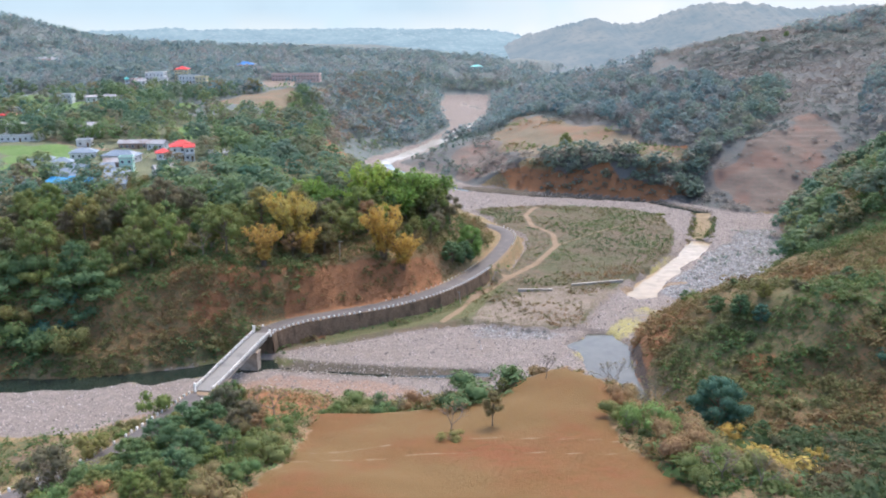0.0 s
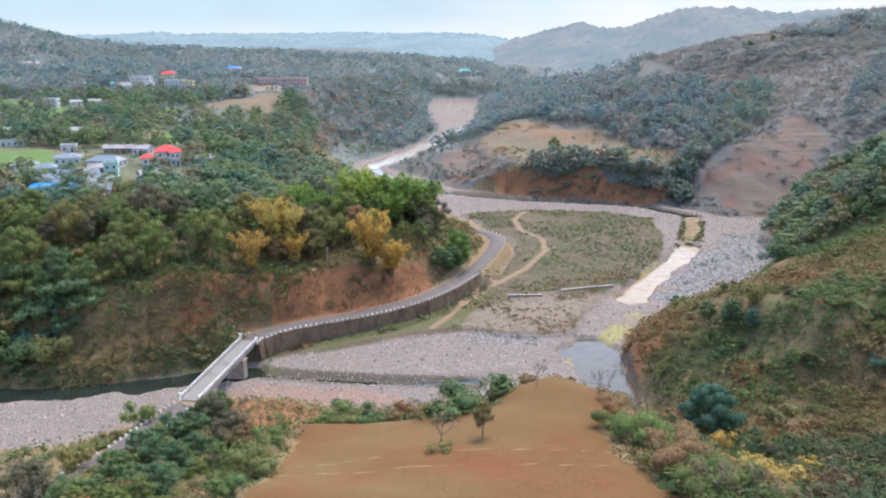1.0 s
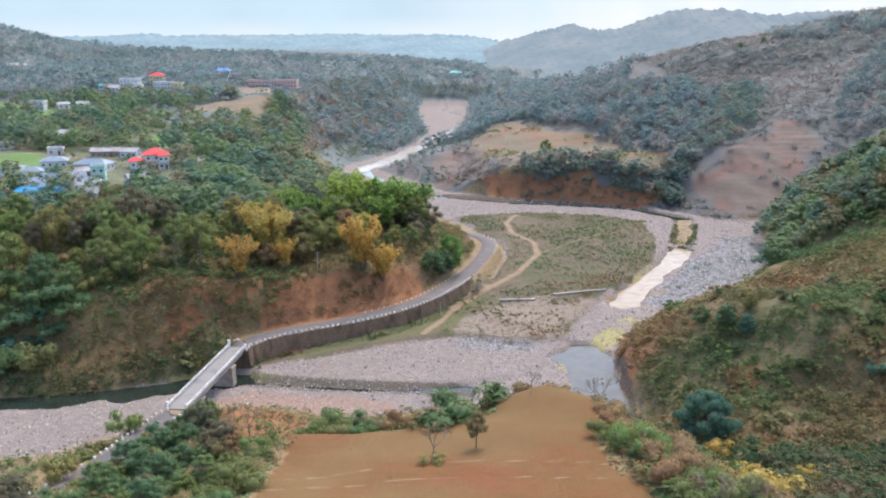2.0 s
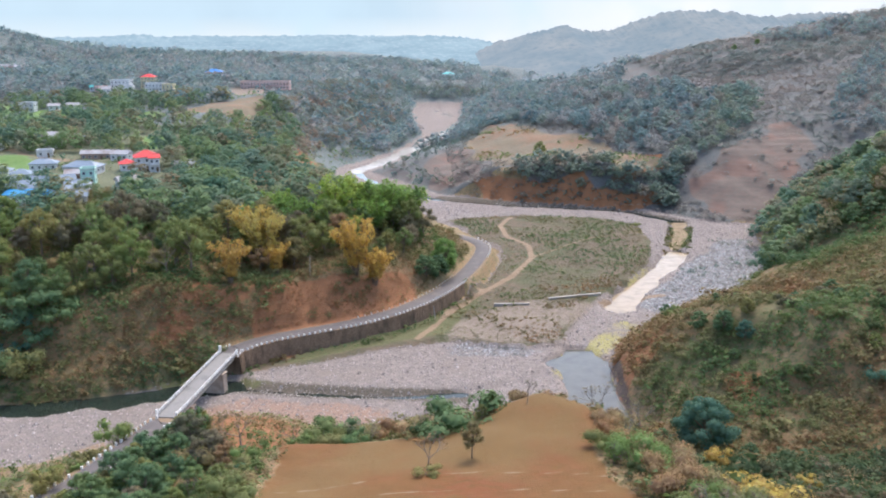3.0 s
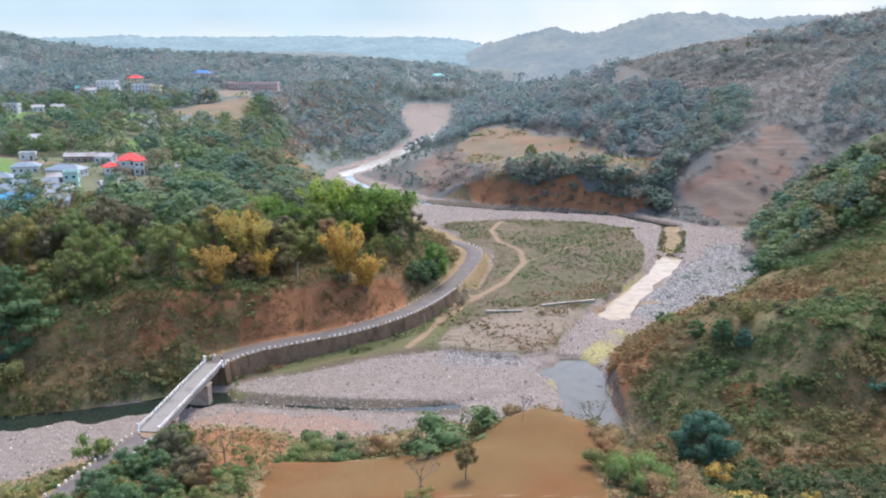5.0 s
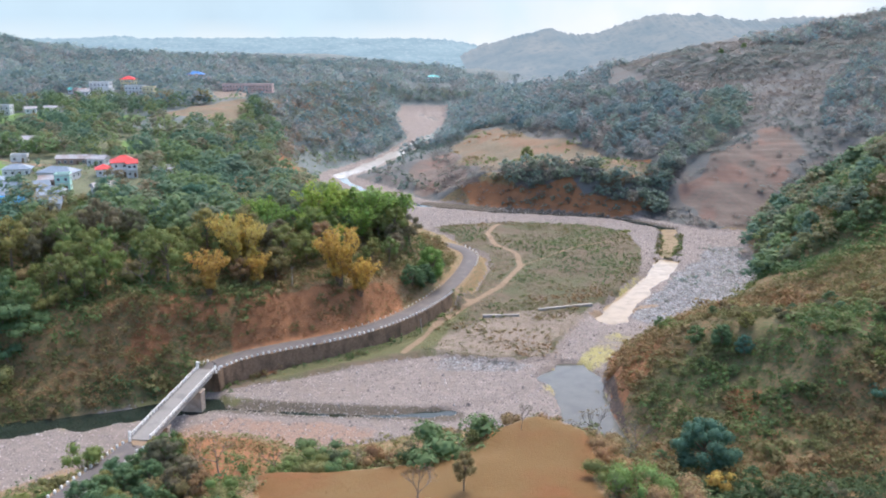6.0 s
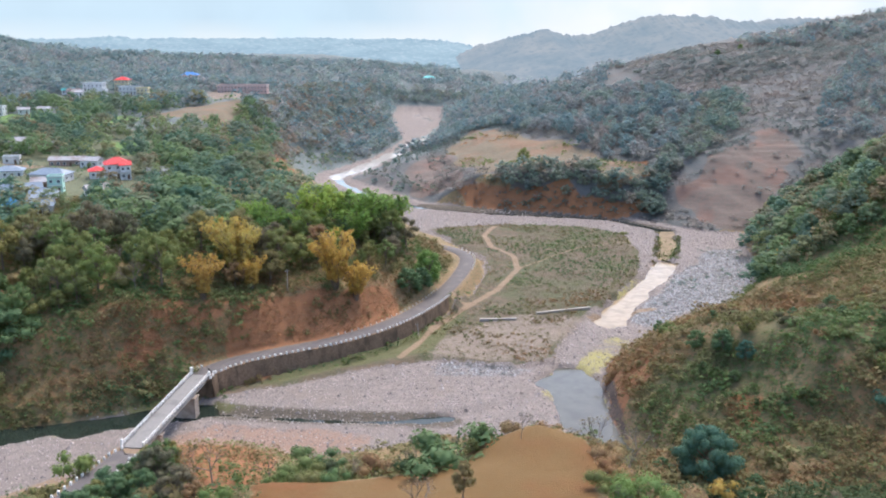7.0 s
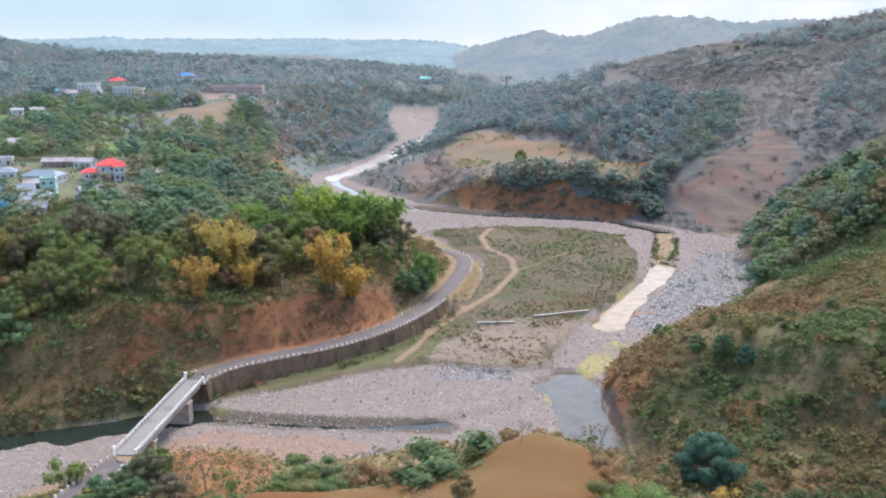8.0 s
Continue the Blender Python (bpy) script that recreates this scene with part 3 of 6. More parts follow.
def soft_mask(poly, wander=3.0):
    """A polygon of the plan with a natural, wandering edge."""
    far = wander * np.clip(MY / 250, 0.8, 3)
    m = inside(poly, MX + far * 2 * fbm(MX, MY, 18, 4), MY + far * 2 * fbm(MX + 300, MY, 18, 4)).astype(float)
    for _ in range(2):
        P = np.pad(m, 1, mode="edge")
        m = (P[:-2, 1:-1] + P[2:, 1:-1] + P[1:-1, :-2] + P[1:-1, 2:] + m) / 5
    return m


mask = {"gravel": IN_RIVER * (MY < 1034.0), "bar": soft_mask(BAR, 1.2) * IN_RIVER, "pasture": soft_mask(PASTURE, 1.0), "meadow": np.maximum(soft_mask(MEADOW), soft_mask(TAN))}
mask["gravel"] = np.maximum(mask["gravel"], soft_mask([(240, 1580), (318, 1510), (302, 1405), (236, 1440)], 1.0))
BANK_FOOT = [(-420, 212), (-200, 208), (-114, 210), (-87, 214), (-68, 219.5), (-58, 223), (-48, 228), (-52, 232), (-60, 230), (-87, 218), (-114, 214), (-200, 222), (-420, 228)]
mask["gravel"] *= 1 - np.clip(1.6 * soft_mask(BANK_FOOT, 0.6), 0, 1)
mask["field"] = np.max([soft_mask(p) for p in FIELDS], 0)
mask["earth"] = np.max([soft_mask(p) for p in EARTH], 0)
mask["grassy"] = np.clip(np.where((MX > 55) & (MY < 340), 0.52 + 1.1 * fbm(MX, MY, 26, 3), 0) + np.where((MX < -30) & (MY > 205) & (MY < 300), np.clip((-30 - MX) / 40, 0, 1) * (0.30 + 0.8 * fbm(MX, MY, 16, 3)), 0), 0, 0.9)
mask["sand"] = soft_mask([(-56, 204), (-42, 212), (-20, 208), (-4, 203), (-14, 190), (-38, 196), (-54, 196)], 1.2) * 0.62
mask["lush"] = ((MY > 285) & (MX < -60)) * 0.62
mask["trail"] = np.max([np.clip(0.62 - line_distance(l, MX, MY)[0] / 2.2, 0, 1) for l in ([(-24, 118), (-8, 124), (8, 125), (20, 122), (30, 118)], [(-24, 112), (-4, 117), (12, 116), (34, 110)])] + [np.clip(1.15 - line_distance(l, MX, MY)[0] / (2 * hw), 0, 1) for l, hw in TRAILS] + [np.clip(1.15 - d_road / 4.9, 0, 1) * ~on_bridge * ~(outer & (d_road > 3.2))], 0)
shore = np.zeros(MX.shape)
for line, lo, hi in ((CHANNELS[4][0] + [(112, 366), (116, 380)], 2.5, 5.2), ([(50, 240), (56, 250), (64, 262)], 0.0, 4.0), (CHANNELS[3][0][2:], 4.0, 8.0), (CHANNELS[0][0][1:5], 4.0, 6.5)):
    d, _ = line_distance(line, MX, MY)
    shore = np.maximum(shore, ((d > lo) & (d < hi)) * (0.40 + 0.9 * fbm(MX, MY, 13, 2)))
mask["algae"] = np.clip(shore, 0, 0.9) * IN_RIVER
mask["cobble"] = np.maximum(soft_mask([(78, 270), (98, 289), (113, 295), (128, 314), (141, 346), (146, 372), (128, 374), (116, 350), (100, 328), (84, 300), (74, 282)]) * 0.72, soft_mask([(4, 236), (30, 232), (38, 240), (26, 243), (9, 250)]) * 0.55)
mask["wet"] = np.max([np.clip(1.25 - line_distance(l, MX, MY)[0] / w, 0, 0.75) for l, w in (([(-52, 219), (-38, 217), (-22, 214), (-4, 212), (10, 211)], 5.5), ([(124, 412), (105, 437), (50, 456), (14, 474)], 5.0), ([(112, 364), (118, 388), (124, 410)], 6.0))], 0) * IN_RIVER
mask["verge"] = np.maximum(soft_mask([(-44, 229), (-28, 236), (-12, 244), (9, 254), (15, 272), (24, 292), (14, 285), (4, 271), (-11, 255), (-28, 245)], 1.0) * 0.75, np.maximum(soft_mask([(-120, 140), (-84, 148), (-72, 176), (-98, 175), (-140, 172)], 1.5) * 0.6, np.max([np.clip(1.1 - line_distance(l, MX, MY)[0] / 3.0, 0, 0.7) * np.clip(0.8 + 1.4 * fbm(MX, MY, 9, 2), 0, 1) for l in ([(-125, 201.5), (-87, 205), (-70, 210)], [(-46, 223), (-42, 221), (-36, 219.5)], [(-64, 222), (-54, 225)])], 0)))
# Haze-tinted ground comes in with distance to the north.
mask["hazed_ground"] = np.clip(np.maximum.reduce([(MY - 560) / 120, np.where((MX > 60) | ((MX > -30) & (MY > 478)), (MY - 425) / 30, 0), np.where(MX > 112, (MY - 398) / 12, 0)]), 0, 0.95)
mask["hazed_woodfloor"] = np.clip(np.where(MX < 95 + (MY - 640) * 0.12, (MY - 560) / 60, 0) + np.where((MX < -40) & (MY > 290), 0.55 + 0.5 * fbm(MX, MY, 40, 3), 0), 0, 0.9)
mask["hazed_woodfloor"] = np.maximum(mask["hazed_woodfloor"], soft_mask([(128, 446), (152, 464), (192, 506), (222, 566), (196, 580), (176, 520), (150, 484), (130, 462)]) * 0.8)
mask["mound"] = np.maximum(soft_mask(MOUND), soft_mask(REDBANK) * 0.8)
mask["brush"] = np.maximum(soft_mask([(-60, 262), (-20, 280), (4, 298), (13, 320), (10, 345), (-20, 348), (-60, 305)]) * 0.8, np.clip(0.5 + 0.9 * fbm(MX + 90, MY, 22, 3), 0, 0.9) * ((MX > 52) & (MY < 330)))
mask["brush"] = np.maximum(mask["brush"], soft_mask([(-62, 96), (-26, 96), (-23.5, 125), (-25, 148), (-34, 164), (-46, 178), (-58, 172), (-66, 130)], 1.0) * 0.85)
mask["brush"] = np.maximum(mask["brush"], np.maximum(soft_mask(BRUSH) * 0.85, ((MX < -40) & (MY > 235) & (MY < 300)) * 0.6))
mask["rubble"] = soft_mask([(5, 250), (26, 242), (42, 244), (50, 264), (62, 284), (42, 282), (24, 277), (12, 268)]) * 0.62
mask["rubble"] = np.maximum(mask["rubble"], soft_mask([(-150, 712), (-148, 760), (-96, 760), (-98, 712)]) * 0.9)
mask["rock"] = np.clip(1.3 - line_distance(RIGHT_FOOT[:3] + [(52, 224, 1)], MX, MY)[0] / 2.2, 0, 1) * (MX > 47.5) * (HEIGHT > 0.1)
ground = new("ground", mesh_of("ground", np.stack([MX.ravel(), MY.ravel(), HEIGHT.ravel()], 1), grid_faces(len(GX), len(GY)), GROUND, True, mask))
tagged(ground, "valley land of dry scrub slopes, red earth, pasture and gravel riverbed", "ground", kind="structure")


def part(name, data, parent, mat=None, label=""):
    """A mesh (or bmesh) as one object under a thing or a part."""
    if isinstance(data, bmesh.types.BMesh):
        me = bpy.data.meshes.new(name)
        data.to_mesh(me)
        data.free()
        data = me
    if mat:
        data.materials.clear()
        data.materials.append(mat)
    ob = new(name, data)
    if parent:
        ob.parent = parent
    return tagged(ob, label)


def box(sx, sy, sz, at=(0, 0, 0), bevel=0.03, taper=1.0):
    """A box that stands on at, with worn edges; taper narrows its top."""
    bm = bmesh.new()
    bmesh.ops.create_cube(bm, size=1)
    for v in bm.verts:
        k = taper if v.co.z > 0 else 1
        v.co = Vector((v.co.x * sx * k + at[0], v.co.y * sy * k + at[1], (v.co.z + 0.5) * sz + at[2]))
    if bevel:
        bmesh.ops.bevel(bm, geom=bm.edges[:], offset=bevel, segments=1, affect="EDGES")
    return bm


def strip(line, profile, rough=0.0, seed=0):
    """A section (side, up) swept along a line of (x, y, z); side is to the right of the way."""
    p = np.array(line, float)
    t = np.gradient(p[:, :2], axis=0)
    t /= np.linalg.norm(t, axis=1)[:, None]
    side = np.stack([t[:, 1], -t[:, 0]], 1)
    prof = np.array(profile, float)
    n, k = len(p), len(prof)
    v = np.zeros((n, k, 3))
    v[:, :, :2] = p[:, None, :2] + side[:, None, :] * prof[None, :, 0, None]
    v[:, :, 2] = p[:, None, 2] + prof[None, :, 1]
    if rough:
        v += np.random.RandomState(seed).uniform(-rough, rough, v.shape)
    return v.reshape(-1, 3), grid_faces(k, n)[:, ::-1]


# ---- water ----
def water_material(name, tint):
    m, nt, b = material(name, 0.06)
    nt.links.new(mix(nt, ramp(nt, noise_tex(nt, 0.25, 4), 0.4, 0.65), tint, [0.75 * c for c in tint]), b.inputs["Base Color"])
    b.inputs["IOR"].default_value = 1.33
    b.inputs["Specular IOR Level"].default_value = 0.5 if max(tint) < 0.15 else 0.22
    bump(nt, b, noise_tex(nt, 1.2, 3), 0.12, 0.03)
    return m


LEVEL = 0.15
WATER = water_material("river_water", (0.022, 0.032, 0.025))
# Sky glare is put into the pale tints of stream, far river and pool.
GLARE_WATER = water_material("glare_tinted_shallow_water", (0.36, 0.275, 0.18))
FAR_WATER = water_material("glint_tinted_far_water", (0.46, 0.42, 0.38))
POOL = water_material("grey_pool_water", (0.095, 0.092, 0.074))
for name, mat, x0, x1, y0, y1, label in (("water_1", WATER, -420, 24, 190, 236, "dark calm river water with algae along the bank"), ("water_5", POOL, 25, 62, 186, 254, "still grey pool under the cliff"), ("water_2", GLARE_WATER, 58, 175, 256, 410, "bright shallow stream between gravel banks, sky glare in its colour"),
                                         ("water_3", WATER, -60, 175, 411, 560, "thin dark channel under the red scarp"), ("water_4", FAR_WATER, -120, 120, 561, 1045, "pale shallow river winding far up the valley")):
    wx, wy = np.meshgrid(np.linspace(x0, x1, 50), np.linspace(y0, y1, 50))
    tagged(new(name, mesh_of(name, np.stack([wx.ravel(), wy.ravel(), np.full(wx.size, LEVEL)], 1), grid_faces(50, 50), mat)), label, "water", kind="structure")

# ---- the distance: a hazy range behind the plain ----


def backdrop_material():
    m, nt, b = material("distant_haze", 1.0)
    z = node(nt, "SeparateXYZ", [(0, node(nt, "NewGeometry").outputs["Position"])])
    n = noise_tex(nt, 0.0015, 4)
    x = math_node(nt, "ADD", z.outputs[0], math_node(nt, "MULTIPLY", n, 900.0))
    # Painted haze: emitted colour, paler towards the foot and the east.
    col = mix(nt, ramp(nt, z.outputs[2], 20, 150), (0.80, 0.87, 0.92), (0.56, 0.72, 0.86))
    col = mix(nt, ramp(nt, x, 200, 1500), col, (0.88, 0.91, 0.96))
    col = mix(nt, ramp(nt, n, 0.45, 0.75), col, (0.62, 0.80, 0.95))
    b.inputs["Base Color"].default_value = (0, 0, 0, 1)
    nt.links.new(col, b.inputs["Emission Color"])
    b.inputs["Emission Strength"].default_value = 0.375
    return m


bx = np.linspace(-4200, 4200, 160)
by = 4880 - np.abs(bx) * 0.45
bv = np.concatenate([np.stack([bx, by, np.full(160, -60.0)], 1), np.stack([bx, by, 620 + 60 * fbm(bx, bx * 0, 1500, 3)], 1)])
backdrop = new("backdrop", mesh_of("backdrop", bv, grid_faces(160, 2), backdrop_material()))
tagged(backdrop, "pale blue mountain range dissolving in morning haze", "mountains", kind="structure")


def hazy_ridge(name, crest, depth, tones, strength, label, seed, top_noise):
    """A far wooded ridge in haze: a sloping front with an uneven, treed crest."""
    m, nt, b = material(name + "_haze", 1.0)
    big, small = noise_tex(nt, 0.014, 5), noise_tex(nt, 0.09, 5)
    # Haze on the ridge is painted: blue tones emitted over a black base.
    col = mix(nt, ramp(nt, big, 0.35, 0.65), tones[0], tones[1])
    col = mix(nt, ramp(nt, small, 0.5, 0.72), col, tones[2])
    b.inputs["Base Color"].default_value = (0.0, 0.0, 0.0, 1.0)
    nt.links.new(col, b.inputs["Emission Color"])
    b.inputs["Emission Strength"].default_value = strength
    c = np.array(crest, float)
    x = np.linspace(c[0, 0], c[-1, 0], 700)
    y, z = np.interp(x, c[:, 0], c[:, 1]), np.interp(x, c[:, 0], c[:, 2])
    for _ in range(25):
        z[1:-1] = (z[:-2] + z[2:] + 2 * z[1:-1]) / 4
    bumps = top_noise * (fbm(x, x * 0 + seed, 90, 3) + np.abs(fbm(x, x * 0 + seed, 13, 3)) * 2.0)
    rows = 10
    V = []
    for k in range(rows + 1):
        u = k / rows
        h = z * u + (1 - u) * 5 - 8 * u * (1 - u) + bumps * u ** 8
        V.append(np.stack([x, y - depth * (1 - u), h], 1))
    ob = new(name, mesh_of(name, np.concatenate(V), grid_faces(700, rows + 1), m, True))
    return tagged(ob, label, "hills", kind="structure")


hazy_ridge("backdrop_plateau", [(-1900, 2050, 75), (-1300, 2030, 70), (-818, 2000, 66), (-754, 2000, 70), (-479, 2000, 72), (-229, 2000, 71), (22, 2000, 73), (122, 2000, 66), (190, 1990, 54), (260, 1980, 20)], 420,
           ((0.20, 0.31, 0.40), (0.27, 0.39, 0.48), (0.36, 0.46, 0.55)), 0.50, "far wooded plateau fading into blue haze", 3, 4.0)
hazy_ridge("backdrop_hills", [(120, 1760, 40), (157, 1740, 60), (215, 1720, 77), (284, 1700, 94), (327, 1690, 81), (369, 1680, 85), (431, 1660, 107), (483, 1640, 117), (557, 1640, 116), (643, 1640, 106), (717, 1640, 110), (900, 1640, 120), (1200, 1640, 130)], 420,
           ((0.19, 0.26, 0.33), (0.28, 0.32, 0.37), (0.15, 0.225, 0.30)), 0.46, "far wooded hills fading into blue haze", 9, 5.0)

# ---- road ----
BRIDGE_A, BRIDGE_B = Vector((-55.9, 189.3, 6.55)), Vector((-50.1, 228.3, 6.55))
far_road = [(x, y, z - 0.07 * (y < 229.2)) for x, y, z in ROAD_LINE if y > 226.4 or x > -47]
near_road = [p for p in ROAD_LINE if p[1] < 189.2 and p[0] < -50]
ROAD_SECTION = [(-2.7, -0.1), (-2.5, 0.03), (0, 0.09), (2.45, 0.03), (2.6, -0.06)]
for name, line in (("road_1", near_road), ("road_2", far_road)):
    v, f = strip(line, ROAD_SECTION, 0.012, 3)
    tagged(new(name, mesh_of(name, v, f, ASPHALT, True)), "narrow worn grey asphalt road with dusty edges", "road", kind="structure")


def offset_line(line, side, up=0.0):
    p = np.array(line, float)
    t = np.gradient(p[:, :2], axis=0)
    t /= np.linalg.norm(t, axis=1)[:, None]
    return np.stack([p[:, 0] + t[:, 1] * side, p[:, 1] - t[:, 0] * side, p[:, 2] + up], 1)


def even(line, step):
    p = np.array(line, float)
    s = np.concatenate([[0], np.cumsum(np.hypot(*np.diff(p[:, :2], axis=0).T))])
    q = np.arange(0, s[-1], step)
    return np.stack([np.interp(q, s, p[:, k]) for k in range(3)], 1)


# retaining wall under the road's river side
wall_line = even(offset_line([p for p in far_road if p[1] < 292], 3.35), 0.8)
wv, wf = strip([tuple(p) for p in wall_line], [(-0.6, -0.35), (-0.55, 0.02), (0.0, 0.02), (0.08, -0.3), (0.3, -2.0), (0.55, -3.6), (0.8, -5.6)], 0.07, 5)
wall = new("retaining_wall", mesh_of("retaining_wall", wv, wf, MASONRY))
tagged(wall, "dark stained stone retaining wall below the road", "wall", kind="structure")

stone_mesh = bpy.data.meshes.new("guard_stone")
bm = box(0.52, 0.44, 0.78, (0, 0, -0.2), 0.05, 0.88)
bm.to_mesh(stone_mesh)
bm.free()
stone_mesh.materials.append(WHITEWASH)
rng = random.Random(11)


def guard_stones(line, group, label, skip=0.0):
    for i, p in enumerate(line):
        if rng.random() < skip:
            continue
        q = line[min(i + 1, len(line) - 1)] - line[max(i - 1, 0)]
        s = new("guard_stone", stone_mesh)
        s.matrix_world = pose(p[0], p[1], p[2], rng.uniform(-4, 4), rng.uniform(-4, 4), math.degrees(math.atan2(q[1], q[0])) + rng.uniform(-6, 6)) @ Matrix.Diagonal((rng.uniform(0.9, 1.12), 1, rng.uniform(0.85, 1.1), 1))
        tagged(s, label, "guard stone", group)


guard_stones(even(offset_line([p for p in far_road if p[1] < 296], 3.05), 1.6), "guard stones along the outer road edge", "whitewashed guard stone on the edge of the retaining wall", 0.03)
guard_stones(even(offset_line([p for p in far_road if 324 < p[1] < 352 and p[0] > 18], 3.0), 3.2), "guard stones round the bend", "long whitewashed guard stone at the road bend")
guard_stones(even(offset_line([p for p in far_road if p[1] < 236], -2.9), 1.4)[:6], "guard stones at the bridge end", "whitewashed guard stone beside the bridge end")
guard_stones(even(offset_line([p for p in near_road if p[1] > 140], -2.9), 1.75), "guard stones on the near approach", "whitewashed guard stone on the approach road", 0.06)
guard_stones(even(offset_line([p for p in near_road if p[1] > 140], 2.9), 1.75), "guard stones on the near approach", "whitewashed guard stone on the approach road", 0.06)

for i, p in enumerate(even(offset_line([q for q in far_road if 254 < q[1] < 300], -3.3), 2.4)):
    s = new("marker_stone", stone_mesh)
    s.matrix_world = pose(p[0], p[1], p[2] - 0.05, 0, 0, rng.uniform(0, 90)) @ Matrix.Diagonal((0.6, 0.6, 0.6, 1))
    tagged(s, "small whitewashed marker stone on the uphill road edge", "marker stone", "marker stones on the uphill road edge")

# ---- bridge ----


def build_bridge():
    bridge = new("bridge")
    d = BRIDGE_B - BRIDGE_A
    n = d.length
    bridge.matrix_world = pose(BRIDGE_A.x, BRIDGE_A.y, BRIDGE_A.z, 0, 0, math.degrees(math.atan2(d.y, d.x)) - 90)
    part("deck", box(5.0, n, 0.28, (0, n / 2, -0.22), 0.02), bridge, DECK, "light grey concrete deck")
    for s in (-1, 1):
        part("girder", box(0.4, n - 2, 1.05, (s * 1.75, n / 2, -1.27), 0.03), bridge, CONCRETE)
        part("kerb", box(0.4, n, 0.2, (s * 2.27, n / 2, 0.063), 0.03), bridge, DECK)
        rail = part("parapet", box(0.18, n, 0.14, (s * 2.3, n / 2, 0.95), 0.03), bridge, WHITEWASH, "whitewashed parapet rail")
        part("lower_rail", box(0.12, n - 0.4, 0.14, (s * 2.3, n / 2, 0.55), 0.02), rail, WHITEWASH)
        k = 26
        for i in range(k):
            part("baluster", box(0.22, 0.2, 0.9, (s * 2.3, 0.3 + (n - 0.6) * i / (k - 1), 0.16), 0.02), rail, WHITEWASH)
        for y in (0.35, n - 0.35):
            tall = 2.0 if s < 0 and y > 1 else 1.5 if s < 0 else 1.1
            post = part("end_post", box(0.36, 0.6, tall, (s * 2.32, y, 0.07), 0.04), bridge, WHITEWASH, "white end post")
            part("cap", box(0.44, 0.68, 0.1, (s * 2.32, y, 0.07 + tall), 0.03), post, WHITEWASH)
        if s < 0:
            for k in (1.2, 2.0):
                post = part("end_post", box(0.3, 0.36, 1.5, (-2.4 - 0.1 * k, n + k - 0.6, -0.05), 0.04), bridge, WHITEWASH, "white end post")
                part("cap", box(0.36, 0.42, 0.08, (-2.4 - 0.1 * k, n + k - 0.6, 1.45), 0.02), post, WHITEWASH)
    pier = part("pier", box(5.0, 2.6, 6.0, (0.1, n - 10.1, -7.6), 0.06, 0.99), bridge, PIER, "stained concrete wall pier")
    part("pier_cap", box(5.3, 2.9, 0.35, (0.1, n - 10.1, -1.62), 0.04), pier, PIER)
    part("plinth", box(5.4, 3.4, 0.7, (0.1, n - 10.1, -7.9), 0.06), pier, PIER)
    pier = part("pier", box(4.4, 1.6, 5.6, (0.2, 9.5, -7.0), 0.06, 0.9), bridge, PIER, "short pale concrete pier")
    part("pier_cap", box(4.8, 1.9, 0.3, (0.2, 9.5, -1.57), 0.04), pier, PIER)
    part("abutment", box(6.4, 1.4, 6.6, (0.4, n - 0.9, -7.0), 0.08, 0.98), bridge, MASONRY, "dark stone abutment")
    part("abutment", box(5.6, 1.4, 5.0, (0, 0.6, -5.4), 0.08, 0.98), bridge, MASONRY, "dark stone abutment")
    part("wing_wall", box(0.7, 6.0, 5.6, (3.2, n + 1.6, -6.6), 0.05, 0.9), bridge, MASONRY)
    tagged(bridge, "narrow concrete road bridge with white parapets over the stream", "bridge")


build_bridge()

# ---- plants ----


def tubes(segs, sides=5):
    v, f = [], []
    for p0, p1, r0, r1 in segs:
        p0, p1 = Vector(p0), Vector(p1)
        q = (p1 - p0).to_track_quat("Z", "Y")
        b = len(v)
        for p, r in ((p0, r0), (p1, r1)):
            for k in range(sides):
                a = 2 * math.pi * k / sides
                v.append(p + q @ Vector((math.cos(a) * r, math.sin(a) * r, 0)))
        f += [(b + k, b + (k + 1) % sides, b + sides + (k + 1) % sides, b + sides + k) for k in range(sides)]
    return np.array([tuple(p) for p in v]), np.array(f)


def leaf_cloud(rs, centres, radii, n, size, flat=0.8, up=0.25, inner=0.6, loose=0.26, lift=0.0):
    """n small leaf sprays on the shells of overlapping lobes, each a three-cornered blade."""
    c, r = np.array(centres, float), np.array(radii, float)
    k = rs.choice(len(c), n, p=r ** 2 / (r ** 2).sum())
    d = rs.normal(size=(n, 3))
    d[:, 2] = d[:, 2] + up
    d /= np.linalg.norm(d, axis=1)[:, None]
    pos = c[k] + d * (r[k] * (inner + (1 - inner) * np.sqrt(rs.rand(n))))[:, None] * np.array([1, 1, flat])
    nrm = d * np.array([1, 1, 1.15]) + rs.normal(size=(n, 3)) * loose
    nrm[:, 2] += lift
    nrm /= np.linalg.norm(nrm, axis=1)[:, None]
    a = np.cross(nrm, rs.normal(size=(n, 3)))
    a /= np.linalg.norm(a, axis=1)[:, None] + 1e-9
    b = np.cross(nrm, a)
    s = size * rs.uniform(0.55, 1.25, n)[:, None]
    q = np.stack([pos - a * s, pos + a * s * 0.5 + b * s * 0.62, pos + a * s * 0.35 - b * s * 0.62], 1)
    return q.reshape(-1, 3), np.arange(n * 3).reshape(n, 3)


